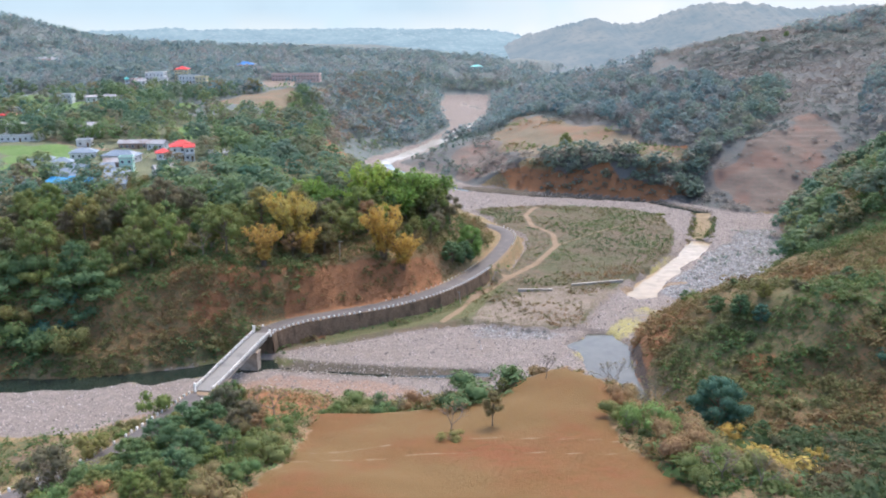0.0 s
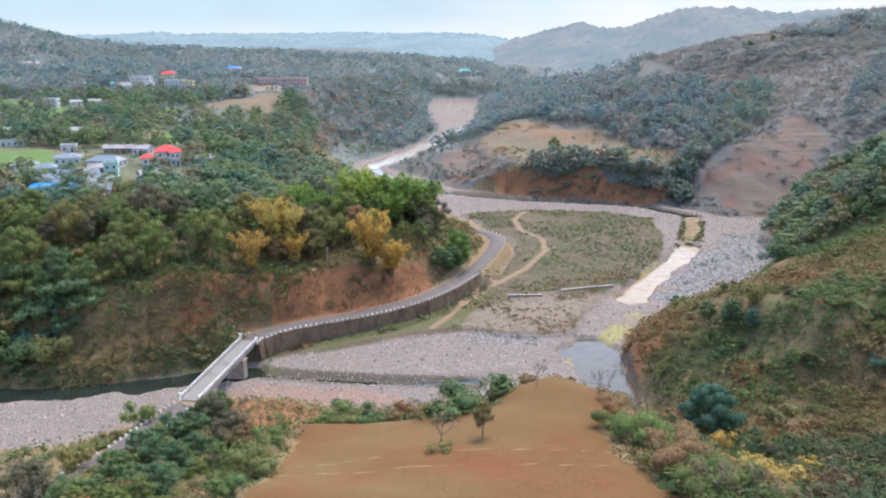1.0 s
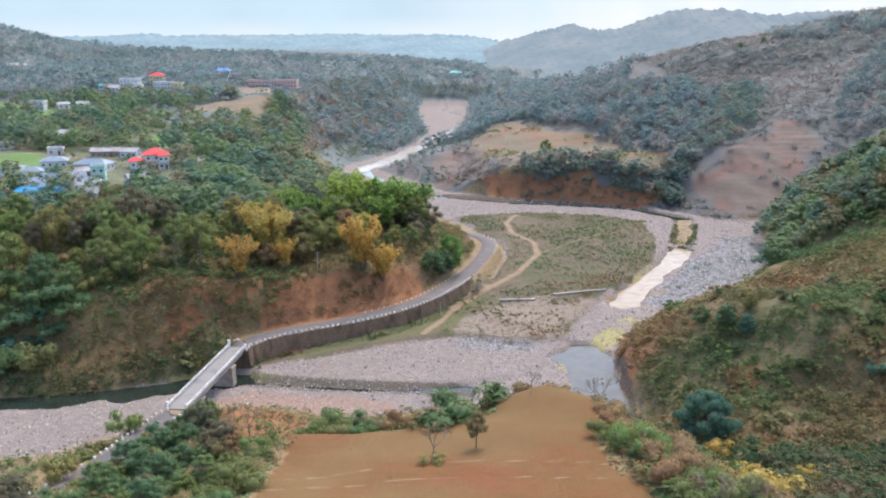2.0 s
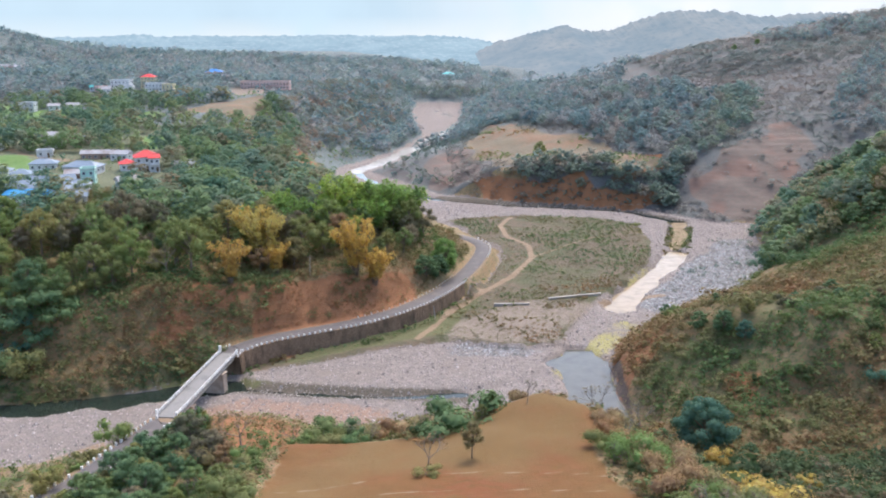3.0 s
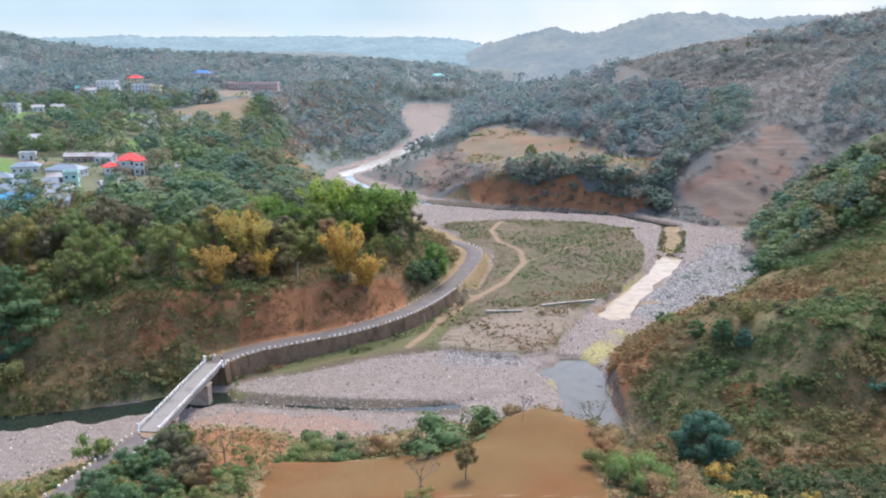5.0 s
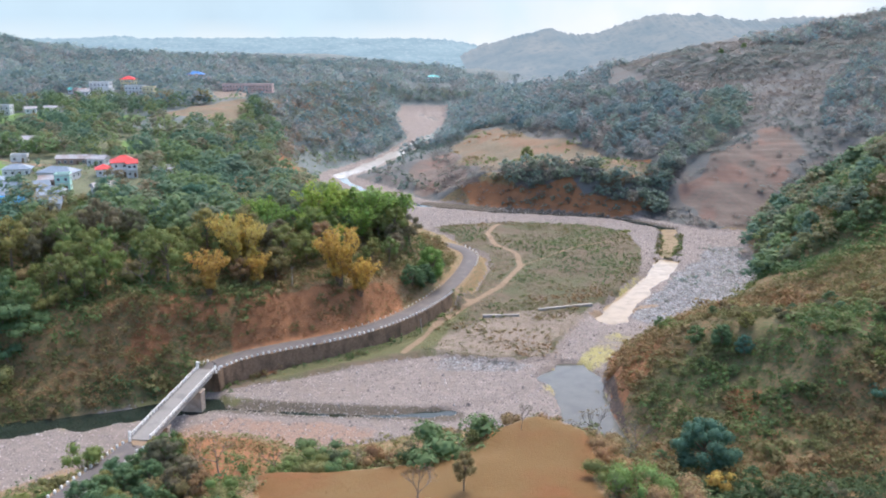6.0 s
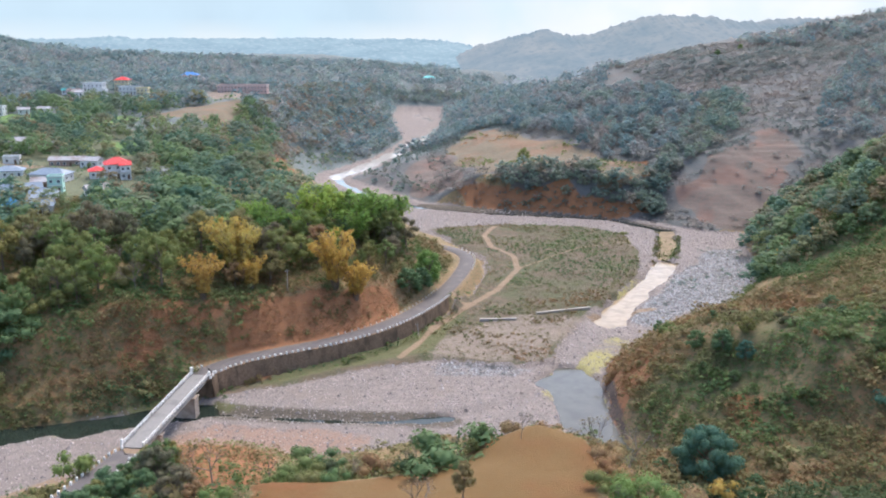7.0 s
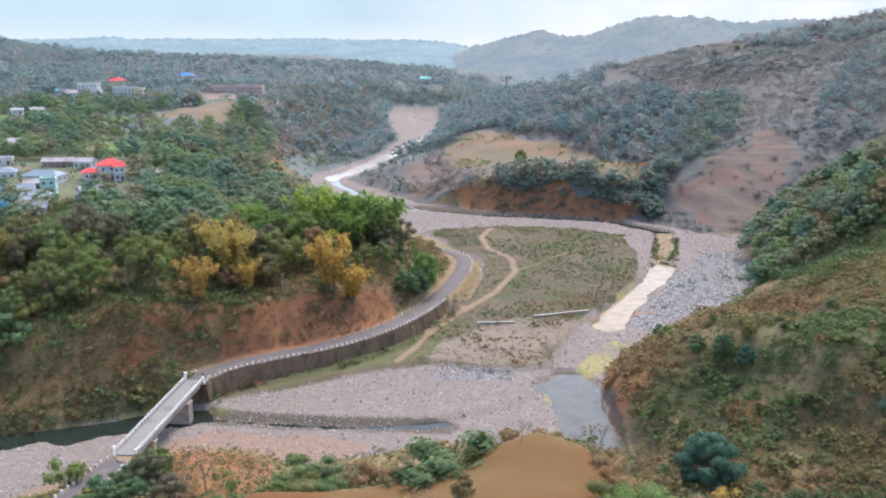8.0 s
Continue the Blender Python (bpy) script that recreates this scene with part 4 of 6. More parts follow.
GOLD = (1 + 5 ** 0.5) / 2
ICO = np.array([(-1, GOLD, 0), (1, GOLD, 0), (-1, -GOLD, 0), (1, -GOLD, 0), (0, -1, GOLD), (0, 1, GOLD), (0, -1, -GOLD), (0, 1, -GOLD), (GOLD, 0, -1), (GOLD, 0, 1), (-GOLD, 0, -1), (-GOLD, 0, 1)]) / (1 + GOLD ** 2) ** 0.5
ICO_FACES = np.array([(a, b, c) for a, b, c in itertools.combinations(range(12), 3) if max(np.linalg.norm(ICO[a] - ICO[b]), np.linalg.norm(ICO[b] - ICO[c]), np.linalg.norm(ICO[a] - ICO[c])) < 1.2])
ICO_FACES = np.array([f if np.dot(np.cross(ICO[f[1]] - ICO[f[0]], ICO[f[2]] - ICO[f[0]]), ICO[f[0]]) > 0 else f[::-1] for f in ICO_FACES])


def hearts(rs, centres, radii, flat=0.85, rough=0.2):
    """Lumpy hearts of leaf masses: one uneven twenty-sided lump to each lobe."""
    V, F = [], []
    for c, r in zip(centres, radii):
        a = rs.uniform(0, 6.28)
        v = ICO @ np.array([(math.cos(a), -math.sin(a), 0), (math.sin(a), math.cos(a), 0), (0, 0, 1)])
        V.append(np.array(c) + v * r * rs.uniform(1 - rough, 1 + rough, (12, 1)) * np.array([1, 1, flat]))
        F.append(ICO_FACES + 12 * len(F))
    return np.concatenate(V), np.concatenate(F)


def joined(*pieces):
    """Several (verts, faces) as one, and the number of faces of the first."""
    V, F, n = [], [], 0
    for v, f in pieces:
        V.append(v)
        F.append(f + n)
        n += len(v)
    return np.concatenate(V), np.concatenate(F), len(pieces[0][1])


def broad_shape(seed, h=8.0, wide=0.42, n=850, size=0.5, low=0.35, lobes=11, loose=0.26, lift=0.0, heart=0.55):
    rs = np.random.RandomState(seed)
    cs, rr, segs = [], [], []
    trunk = [Vector((0, 0, -0.4)), Vector((rs.uniform(-.2, .2), rs.uniform(-.2, .2), h * low)), Vector((rs.uniform(-.4, .4), rs.uniform(-.4, .4), h * 0.7))]
    segs += [(trunk[0], trunk[1], h * 0.028, h * 0.022), (trunk[1], trunk[2], h * 0.022, h * 0.008)]
    for i in range(lobes):
        a = i * 2.4 + rs.uniform(-.4, .4)
        u = (i + 0.5) / lobes
        z = h * (low + 0.12 + (0.86 - low) * u)
        reach = h * wide * math.sin(math.pi * min(1, 0.30 + 0.62 * u)) * rs.uniform(0.55, 0.85)
        p = Vector((math.cos(a) * reach, math.sin(a) * reach, z))
        cs.append(tuple(p))
        rr.append(h * rs.uniform(0.13, 0.20) * (1.15 - 0.35 * u))
        start = trunk[1].lerp(trunk[2], min(1, u * 0.8))
        segs.append((start, p, h * 0.012, h * 0.004))
    spray = leaf_cloud(rs, cs, rr, n, size, loose=loose, lift=lift)
    return tubes(segs), joined(hearts(rs, cs, [r * heart for r in rr]), spray) if heart else spray


def bamboo_shape(seed, h=10.0, n=2700):
    rs = np.random.RandomState(seed)
    segs, cs, rr = [], [], []
    for i in range(26):
        a, lean = rs.uniform(0, 6.28), rs.uniform(0.05, 0.42)
        top = h * rs.uniform(0.75, 1.0)
        base = Vector((math.cos(a) * 0.5, math.sin(a) * 0.5, -0.3))
        pts = [base + Vector((math.cos(a), math.sin(a), 0)) * (lean * h * t * t) + Vector((0, 0, top * (t - 0.12 * t ** 3))) for t in (0, 0.35, 0.7, 1.0)]
        segs += [(p, q, 0.07, 0.05) for p, q in zip(pts, pts[1:])]
        for t in (0.3, 0.5, 0.68, 0.84, 0.97):
            cs.append(tuple(base + Vector((math.cos(a), math.sin(a), 0)) * (lean * h * t * t + 0.2) + Vector((rs.uniform(-.3, .3), rs.uniform(-.3, .3), top * (t - 0.12 * t ** 3)))))
            rr.append(h * rs.uniform(0.07, 0.11))
    k = rs.choice(len(cs), 30, False)
    return tubes(segs, 4), joined(hearts(rs, [cs[i] for i in k], [rr[i] * 0.5 for i in k], 1.2), leaf_cloud(rs, cs, rr, n, 0.32, 1.0, 0.1, 0.3))


def bare_shape(seed, h=7.0, n=70, depth=5):
    rs = np.random.RandomState(seed)
    segs, tips = [], []

    def grow(p, d, l, r, k):
        q = p + d * l
        segs.append((p, q, r, r * 0.62))
        if k == 0:
            tips.append(tuple(q))
            return
        for _ in range(3 if k > 2 else 2):
            e = (d + Vector(rs.normal(size=3)) * 0.42 + Vector((0, 0, 0.12))).normalized()
            grow(q, e, l * rs.uniform(0.58, 0.80), r * 0.6, k - 1)
    grow(Vector((0, 0, -0.3)), Vector((rs.uniform(-.1, .1), rs.uniform(-.1, .1), 1)).normalized(), h * 0.3, h * 0.019, depth)
    return tubes(segs, 4), joined(leaf_cloud(rs, tips, [h * 0.05] * len(tips), n, 0.22, 1, 0, 0.1))


def bush_shape(seed, h=2.6, n=700, size=0.22):
    rs = np.random.RandomState(seed)
    cs = [(rs.uniform(-.55, .55) * h, rs.uniform(-.55, .55) * h, h * rs.uniform(0.2, 0.6)) for _ in range(7)]
    rr = [h * rs.uniform(0.24, 0.4) for _ in range(7)]
    return tubes([((0, 0, -0.2), (c[0] * 0.7, c[1] * 0.7, c[2]), 0.05, 0.02) for c in cs], 4), joined(hearts(rs, cs, [r * 0.55 for r in rr]), leaf_cloud(rs, cs, rr, n, size))


SHAPES = {"broad": [broad_shape(s, 8.0, w, 1500, 0.28, l, k) for s, w, l, k in ((1, .40, .28, 12), (2, .46, .25, 13), (3, .34, .3, 11), (4, .5, .32, 12))],
          "bamboo": [bamboo_shape(s) for s in (5, 6, 7)],
          "bare": [bare_shape(s) for s in (8, 9, 10)],
          "bush": [bush_shape(s, 2.6, 900, 0.17) for s in (12, 13, 14)],
          "dense": [broad_shape(s, 8.0, 0.52, 3000, 0.27, 0.08, 20) for s in (15, 16)],
          "shrub": [bush_shape(s, 2.6, 1500, 0.11) for s in (18, 19, 20)],
          "dome": [broad_shape(17, 8.0, 0.74, 9000, 0.24, 0.08, 34)]}
TALL = {"broad": 8.0, "dense": 8.0, "dome": 8.0, "shrub": 2.6, "bamboo": 9.4, "bare": 7.0, "bush": 2.6}
WORDS = {"dark": "dark green broadleaf tree", "shade": "deep green scrubby tree", "olive": "olive green tree thinning for winter", "bamboo": "bright green feathery bamboo clump", "yellow": "golden yellow autumn tree", "teal": "dense bluish green mango-like tree",
         "rust": "rusty brown dry-leaved tree", "grey": "grey-brown half bare tree", "wood": "dusty green woodland tree", "clough": "dark green valley-side tree", "brown": "brown winter-dry tree", "scrub": "dry scrub bush", "straw": "straw-coloured dry clump"}
models = {}


def plant(shape, leaf, x, y, tall, where, rng, sink=0.0, wide=1.0):
    k = rng.randrange(len(SHAPES[shape]))
    z = float(ground_z(x, y)) - sink
    s = tall / TALL[shape]
    m = pose(x, y, z, rng.uniform(-3, 3), rng.uniform(-3, 3), rng.uniform(0, 360)) @ Matrix.Diagonal((s * wide, s * wide * rng.uniform(0.9, 1.1), s, 1))
    key = (shape, leaf, k)
    if key not in models:
        name = {"broad": "tree", "dense": "tree", "dome": "tree", "bamboo": "bamboo_clump", "bare": "bare_tree", "bush": "bush", "shrub": "bush"}[shape]
        (tv, tf), (lv, lf, solid) = SHAPES[shape][k]
        ob = new(name)
        tagged(part("trunk" if shape != "bamboo" else "stem", mesh_of("trunk", tv, tf, PALE_BARK if shape == "bare" else BARK, True), ob), kind="stuff" if shape == "bamboo" else "")
        tagged(part("crown", mesh_of("crown", lv, lf, LEAF[leaf], np.arange(len(lf)) < (0 if shape == "bare" else solid)), ob), kind="stuff")
        ob.matrix_world = m
        models[key] = ob
    else:
        ob = copy_thing(models[key], m)
    word = {"bare": "leafless pale tree", "bush": WORDS[leaf].replace("tree", "bush").replace("mango-like ", ""), "shrub": WORDS[leaf].replace("tree", "bush")}.get(shape, WORDS[leaf])
    return tagged(ob, word + " " + where, {"broad": "tree", "dense": "tree", "dome": "tree", "bamboo": "bamboo", "bare": "tree", "bush": "bush", "shrub": "bush"}[shape])


def scatter(poly, gap, rng, tries=4000, road_gap=6.0):
    """Places inside a polygon, at least gap apart."""
    xs, ys = [p[0] for p in poly], [p[1] for p in poly]
    out, cell = [], {}
    for _ in range(tries):
        x, y = rng.uniform(min(xs), max(xs)), rng.uniform(min(ys), max(ys))
        if not inside(poly, np.array([x]), np.array([y]))[0]:
            continue
        c = (int(x // gap), int(y // gap))
        if any(math.hypot(x - a, y - b) < gap for i in (-1, 0, 1) for j in (-1, 0, 1) for a, b in cell.get((c[0] + i, c[1] + j), ())):
            continue
        if min(math.hypot(x - p[0], y - p[1]) for p in ROAD_LINE[::4]) < road_gap:
            continue
        cell.setdefault(c, []).append((x, y))
        out.append((x, y))
    return out


def pick(rng, table):
    r = rng.random() * sum(w for _, w in table)
    for k, w in table:
        r -= w
        if r <= 0:
            return k
    return table[-1][0]


rng = random.Random(21)
# single plants that stand out: shape, leaves, x, y, height, spread
SINGLE = [("dense", "dark", 70, 213, 4.6, 1.1), ("dense", "dark", 74, 207, 5.2, 1.1), ("dense", "teal", 78, 203, 4.8, 1.0), ("dense", "dark", 74, 199, 4.4, 1.1), ("dense", "olive", 80, 209, 4.0, 1.0), ("dense", "dark", 69, 205, 3.8, 1.0), ("dense", "dark", 101, 206, 4.2, 1.1), ("dense", "dark", 109, 199, 4.4, 1.2), ("dense", "teal", 114, 190, 5.2, 1.1), ("dense", "olive", 100, 186, 3.6, 1.1), ("dense", "dark", 77, 222, 4.4, 1.1), ("dense", "olive", 82, 226, 4.0, 1.1), ("dense", "dark", 112, 232, 5.5, 1.1), ("dense", "dark", 106, 240, 5.2, 1.2), ("dense", "teal", 118, 176, 5.5, 1.1),
          ("bamboo", "yellow", -53, 250, 13.5, 0.85), ("bamboo", "yellow", -19, 271, 13, 0.9), ("bamboo", "yellow", -13, 272, 12.5, 0.95), ("bamboo", "yellow", -46, 266, 13, 1.0), ("bamboo", "bamboo", -5, 326, 14, 1.15), ("bamboo", "bamboo", -28, 309, 12, 1.0), ("bamboo", "bamboo", -47, 305, 11, 1.0), ("dense", "dark", -33, 336, 13, 0.9), ("dense", "dark", -22, 338, 13, 0.9), ("dense", "dark", -16, 341, 12, 0.8), ("dense", "dark", -48, 330, 11, 0.9), ("dense", "teal", -75, 330, 12, 1.0), ("dense", "dark", -82, 326, 12, 1.0), ("dense", "teal", -88, 334, 11, 1.0), ("dense", "olive", -77, 268, 11, 0.9), ("dense", "olive", -89, 242, 10, 0.7), ("dense", "dark", 3, 288, 13, 1.0), ("dense", "dark", 7, 293, 13.5, 1.0), ("dense", "bamboo", 10, 299, 12.5, 0.9), ("broad", "dark", 12, 309, 7.5, 1.0), ("bamboo", "yellow", -50, 270, 12, 1.0), ("bamboo", "yellow", -42, 262, 10, 1.0),
          ("dome", "teal", 59, 172, 10.5, 0.95), ("dense", "dark", 66, 166, 5.0, 1.2), ("dense", "dark", 52, 178, 4.5, 1.2), ("bush", "yellow", 57, 160, 4.0, 1.0), ("bush", "dark", -19, 176, 4.6, 1.3), ("bush", "dark", -15, 177, 4.2, 1.2), ("dense", "dark", 13, 153.5, 5.5, 0.8), ("dense", "olive", 11, 151, 6.0, 0.8), ("dense", "olive", 6, 154, 5.5, 0.8), ("bush", "rust", 19, 159, 3.0, 1.1), ("bush", "rust", 25, 159.5, 2.6, 1.2), ("bush", "dark", 7, 152, 4.5, 1.2),
          ("bare", "rust", 1, 127, 7.5, 1.0), ("broad", "olive", 8, 131.5, 6, 0.7), ("bare", "grey", 19, 151, 6.5, 0.6), ("bare", "straw", 32, 153, 8, 1.2), ("bare", "grey", 48, 184, 8.5, 1.2), ("bare", "rust", -25, 170, 6.5, 0.9),
          ("broad", "dark", -46, 176, 8.5, 0.9), ("bare", "grey", -41, 175, 9.5, 1.1), ("bare", "rust", -36, 172, 9, 1.1), ("bare", "grey", 2, 160, 9, 1.2), ("bush", "olive", 1.2, 124.5, 1.5, 1.9), ("bush", "olive", 35, 158, 3.6, 1.0),
          ("bush", "yellow", 47, 140, 4.5, 1.0), ("bush", "yellow", 52, 129, 4.8, 1.2), ("broad", "dark", 71, 275 - 30, 4, 1), ("broad", "olive", 68, 470 + 14, 9.5, 1.0), ("bush", "olive", 101, 398, 3.5, 0.8), ("broad", "yellow", 133, 310, 6, 0.8), ("broad", "dark", 262, 735, 6, 1.1), ("broad", "dark", 292, 765, 6, 1.1),
          ("broad", "olive", -84, 243, 10, 0.9), ("broad", "olive", -70, 256, 10.5, 1.0)]
for shape, leaf, x, y, tall, wide in SINGLE:
    plant(shape, leaf, x, y, tall, "in the valley", rng, 0.0, wide)
for x, y in scatter([(-62, 292), (-46, 284), (-24, 296), (-4, 318), (0, 334), (-20, 332), (-44, 312)], 6.4, rng, 400):
    leaf = pick(rng, [("bamboo", 6), ("olive", 1.2), ("dark", 3)])
    plant("dense" if leaf == "dark" else "bamboo", leaf, x, y, rng.uniform(7, 11.5), "on the wooded spur", rng)

ZONES = [
    ([(-130, 238), (-95, 235), (-72, 247), (-48, 259), (-22, 279), (-2, 296), (4, 322), (-2, 350), (-30, 300), (-64, 286), (-140, 286)], 5.4, [("dark", 2.6), ("olive", 7), ("grey", 2), ("scrub", 1.2), ("rust", 0.8)], (6.5, 11.5), "on the slope over the road", 2600),
    ([(-132, 222), (-100, 219), (-94, 228), (-90, 238), (-130, 240)], 4.0, [("dark", 6), ("teal", 1), ("olive", 3)], (5, 9), "on the lower wooded slope", 500),
    ([(-64, 124), (-66, 138), (-60, 150), (-55, 164), (-52, 177), (-46, 182), (-41, 170), (-43, 146), (-47, 124), (-56, 114)], 3.3, [("dark", 5), ("olive", 5), ("grey", 0.3), ("scrub", 0.6)], (8, 12), "beside the approach road", 2200),
    ([(-88, 152), (-76, 160), (-68, 172), (-64, 184), (-61, 176), (-68, 162), (-78, 150)], 3.6, [("olive", 3), ("scrub", 4)], (3.5, 6), "by the approach road", 300),
    ([(-42, 168), (-34, 162), (-28, 148), (-24, 124), (-25.5, 92), (-56, 92), (-56, 116), (-47, 124), (-43, 146)], 3.5, [("dark", 2), ("olive", 5), ("grey", 0.8), ("rust", 0.8), ("scrub", 3)], (5, 8.5), "beside the pasture", 1200),
    ([(62, 232), (74, 226), (84, 205), (74, 188), (96, 178), (130, 180), (140, 205), (110, 230), (104, 262), (86, 262)], 9.5, [("shade", 5), ("teal", 0.3), ("olive", 1.2), ("grey", 3), ("rust", 1.2)], (3, 6.5), "on the scrubby hillside", 700),
    ([(30, 153), (41, 150), (47, 132), (50, 112), (37, 94), (33, 97), (29.5, 108), (27.5, 120), (28.6, 132), (31, 146)], 3.0, [("scrub", 4), ("straw", 0.6), ("olive", 0.6), ("shade", 1.6), ("yellow", 0.3), ("rust", 3), ("grey", 3)], (6, 10.5), "along the pasture edge", 260),
    ([(-22, 153), (-16, 162), (-4, 163), (8, 163), (15, 160), (12, 153), (4, 151), (-4, 151)], 3.3, [("scrub", 5), ("olive", 2), ("shade", 1.2), ("rust", 2), ("grey", 3)], (4.5, 8.5), "along the pasture edge", 260),
    ([(38, 130), (52, 150), (64, 160), (90, 150), (110, 120), (70, 100), (48, 110)], 6.5, [("shade", 3), ("olive", 0.8), ("grey", 2.5), ("rust", 0.6), ("yellow", 0.3), ("scrub", 2)], (3, 5.5), "in the ravine", 300),
]
for poly, gap, table, (lo, hi), where, tries in ZONES:
    for x, y in scatter(poly, gap, rng, tries, 4.2):
        leaf = pick(rng, table)
        shape = "bare" if leaf == "grey" and (rng.random() < 0.3 or where.startswith("along")) else "shrub" if leaf in ("scrub", "straw") or where.startswith("along") else "bush" if where in ("on the lower wooded slope", "in the ravine", "on the scrubby hillside", "by the approach road") else "dense" if where.startswith("beside") else "broad"
        plant(shape, leaf, x, y, rng.uniform(lo, hi) * (0.42 if shape == "shrub" else 0.6 if shape == "bush" else 0.7 if where.startswith("along") else 1), where, rng, 0.1)


def thicket(name, places, heights, leaf, n, size, label, category, seed, squat=0.7, patch=0.0, tree=0, swing=1.5, places_tone=None, lift=0.5):
    """Many plants joined in one mesh, each its own irregular clump of leaf sprays (tree: the lobes of its crown); the tone varies plant by plant and in patches."""
    rs = np.random.RandomState(seed)
    stock = []
    for i in range(10):
        if tree:
            stock.append(broad_shape(seed + i, 1.0, rs.uniform(0.36, 0.5), n, size, rs.uniform(0.12, 0.3), tree, 0.16, lift, 0)[1])
        else:
            cs = [(rs.uniform(-.34, .34), rs.uniform(-.34, .34), rs.uniform(0.12, 0.65)) for _ in range(6)]
            stock.append(leaf_cloud(rs, cs, [rs.uniform(0.16, 0.27) for _ in cs], n, size, loose=0.16, lift=lift))
    tones = rs.rand(len(places))
    if patch:
        base = 0.55 if places_tone is None else places_tone(places[:, 0], places[:, 1])
        tones = np.clip(base + swing * fbm(places[:, 0], places[:, 1], patch, 3) + rs.normal(size=len(places)) * 0.12, 0.01, 0.99)
    V, F, tone, count = [], [], [], 0
    for (x, y, z), h, tn in zip(places, heights, tones):
        a = rs.uniform(0, 6.28)
        s, f = stock[rs.randint(10)]
        w = h * squat * rs.uniform(1.0, 1.5)
        V.append(np.stack([x + (s[:, 0] * math.cos(a) - s[:, 1] * math.sin(a)) * w, y + (s[:, 0] * math.sin(a) + s[:, 1] * math.cos(a)) * w, z - 0.1 * h + s[:, 2] * h], 1))
        F.append(f + count)
        tone.append(np.full(len(s), tn))
        count += len(s)
    ob = new(name, mesh_of(name, np.concatenate(V), np.concatenate(F), LEAF[leaf], False, {"tone": np.concatenate(tone)}))
    return tagged(ob, label, category, kind="stuff")


def tone_spots(spots, usual):
    """A tone over the plan: spots of (x, y, radius, tone) on a usual tone."""
    def f(x, y):
        num, den = np.full(x.shape, usual * 0.25), np.full(x.shape, 0.25)
        for sx, sy, r, tn in spots:
            w = np.exp(-((x - sx) ** 2 + (y - sy) ** 2) / (r * r))
            num, den = num + w * tn, den + w
        return num / den
    return f


HILL_TONE = tone_spots([(75, 120, 18, 1.0), (92, 136, 16, 0.97), (104, 150, 12, 0.9), (56, 218, 10, 0.02), (63, 212, 8, 0.05), (66, 224, 8, 0.12), (58, 235, 10, 0.1), (64, 242, 8, 0.3), (71, 190, 5, 0.1), (74, 185, 5, 0.9), (84, 194, 7, 0.95), (95, 200, 7, 0.9), (64, 200, 8, 0.9), (85, 170, 10, 0.3), (98, 172, 9, 0.35), (90, 155, 10, 0.85), (112, 190, 10, 0.8), (110, 235, 16, 0.25), (130, 225, 14, 0.35), (95, 255, 12, 0.3), (130, 280, 22, 0.8), (60, 160, 14, 0.45), (104, 215, 12, 0.3), (76, 228, 10, 0.45)], 0.5)
SLOPE_TONE = tone_spots([(-108, 230, 16, 0.95), (-118, 222, 12, 0.9), (-92, 222, 9, 0.35), (-90, 232, 26, 0.6), (-66, 240, 12, 0.5), (-50, 248, 9, 0.35), (-98, 224, 8, 0.15), (-78, 225, 6, 0.2), (-30, 256, 12, 0.12), (-8, 276, 12, 0.1), (-60, 232, 7, 0.3), (-40, 262, 10, 0.5)], 0.55)


def random_places(seed, n, x0, x1, y0, y1, keep):
    rs = np.random.RandomState(seed)
    x, y = rs.uniform(x0, x1, n), rs.uniform(y0, y1, n)
    k = keep(x, y)
    x, y = x[k], y[k]
    return np.stack([x, y, ground_z(x, y)], 1)


def river(x, y):
    return inside(CORRIDOR, x, y)


# The wedge of land the camera looks over, with a margin.
def view_wedge(x, y, margin=1.08):
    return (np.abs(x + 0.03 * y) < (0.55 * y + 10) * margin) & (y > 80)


def clear_of(x, y):
    r = river(x, y) | inside(PASTURE, x, y) | inside(MEADOW, x, y) | inside(TAN, x, y)
    for f in FIELDS:
        r |= inside(f, x, y)
    return ~r & (line_distance(ROAD_LINE[::3], x, y)[0] > 4.5)


# woods behind: too many and too far to tell apart
VILLAGE = [(-172, 296), (-120, 296), (-98, 330), (-103, 408), (-152, 416), (-178, 350)]
# Kept free of trees so that the tan field behind stays in sight.
CLEAR_VIEW = [(-172, 545), (-112, 545), (-104, 600), (-160, 595)]
# Green and brown tones, a little bluer and paler for middle-distance haze.
LEAF["mixed"] = leaves("hazed_mixed_leaves", [(0.105, 0.195, 0.135), (0.235, 0.275, 0.125), (0.14, 0.225, 0.135), (0.28, 0.22, 0.135), (0.12, 0.205, 0.15), (0.20, 0.27, 0.12), (0.10, 0.18, 0.14), (0.26, 0.24, 0.13), (0.17, 0.255, 0.115)], 0.45)
LEAF["pasture"] = leaves("dry_pasture_grass", [(0.19, 0.10, 0.042), (0.17, 0.10, 0.038), (0.20, 0.115, 0.045), (0.16, 0.105, 0.04)])
LEAF["cover"] = leaves("dead_bracken", [(0.36, 0.17, 0.08), (0.29, 0.15, 0.08), (0.32, 0.19, 0.10), (0.25, 0.16, 0.08)])
# Grey mixed into these tones carries the haze over the far hills.
LEAF["heath"] = leaves("haze_greyed_heath", [(0.235, 0.20, 0.18), (0.19, 0.205, 0.185), (0.25, 0.21, 0.185), (0.165, 0.20, 0.185), (0.15, 0.195, 0.18), (0.21, 0.215, 0.195)], 0.5)
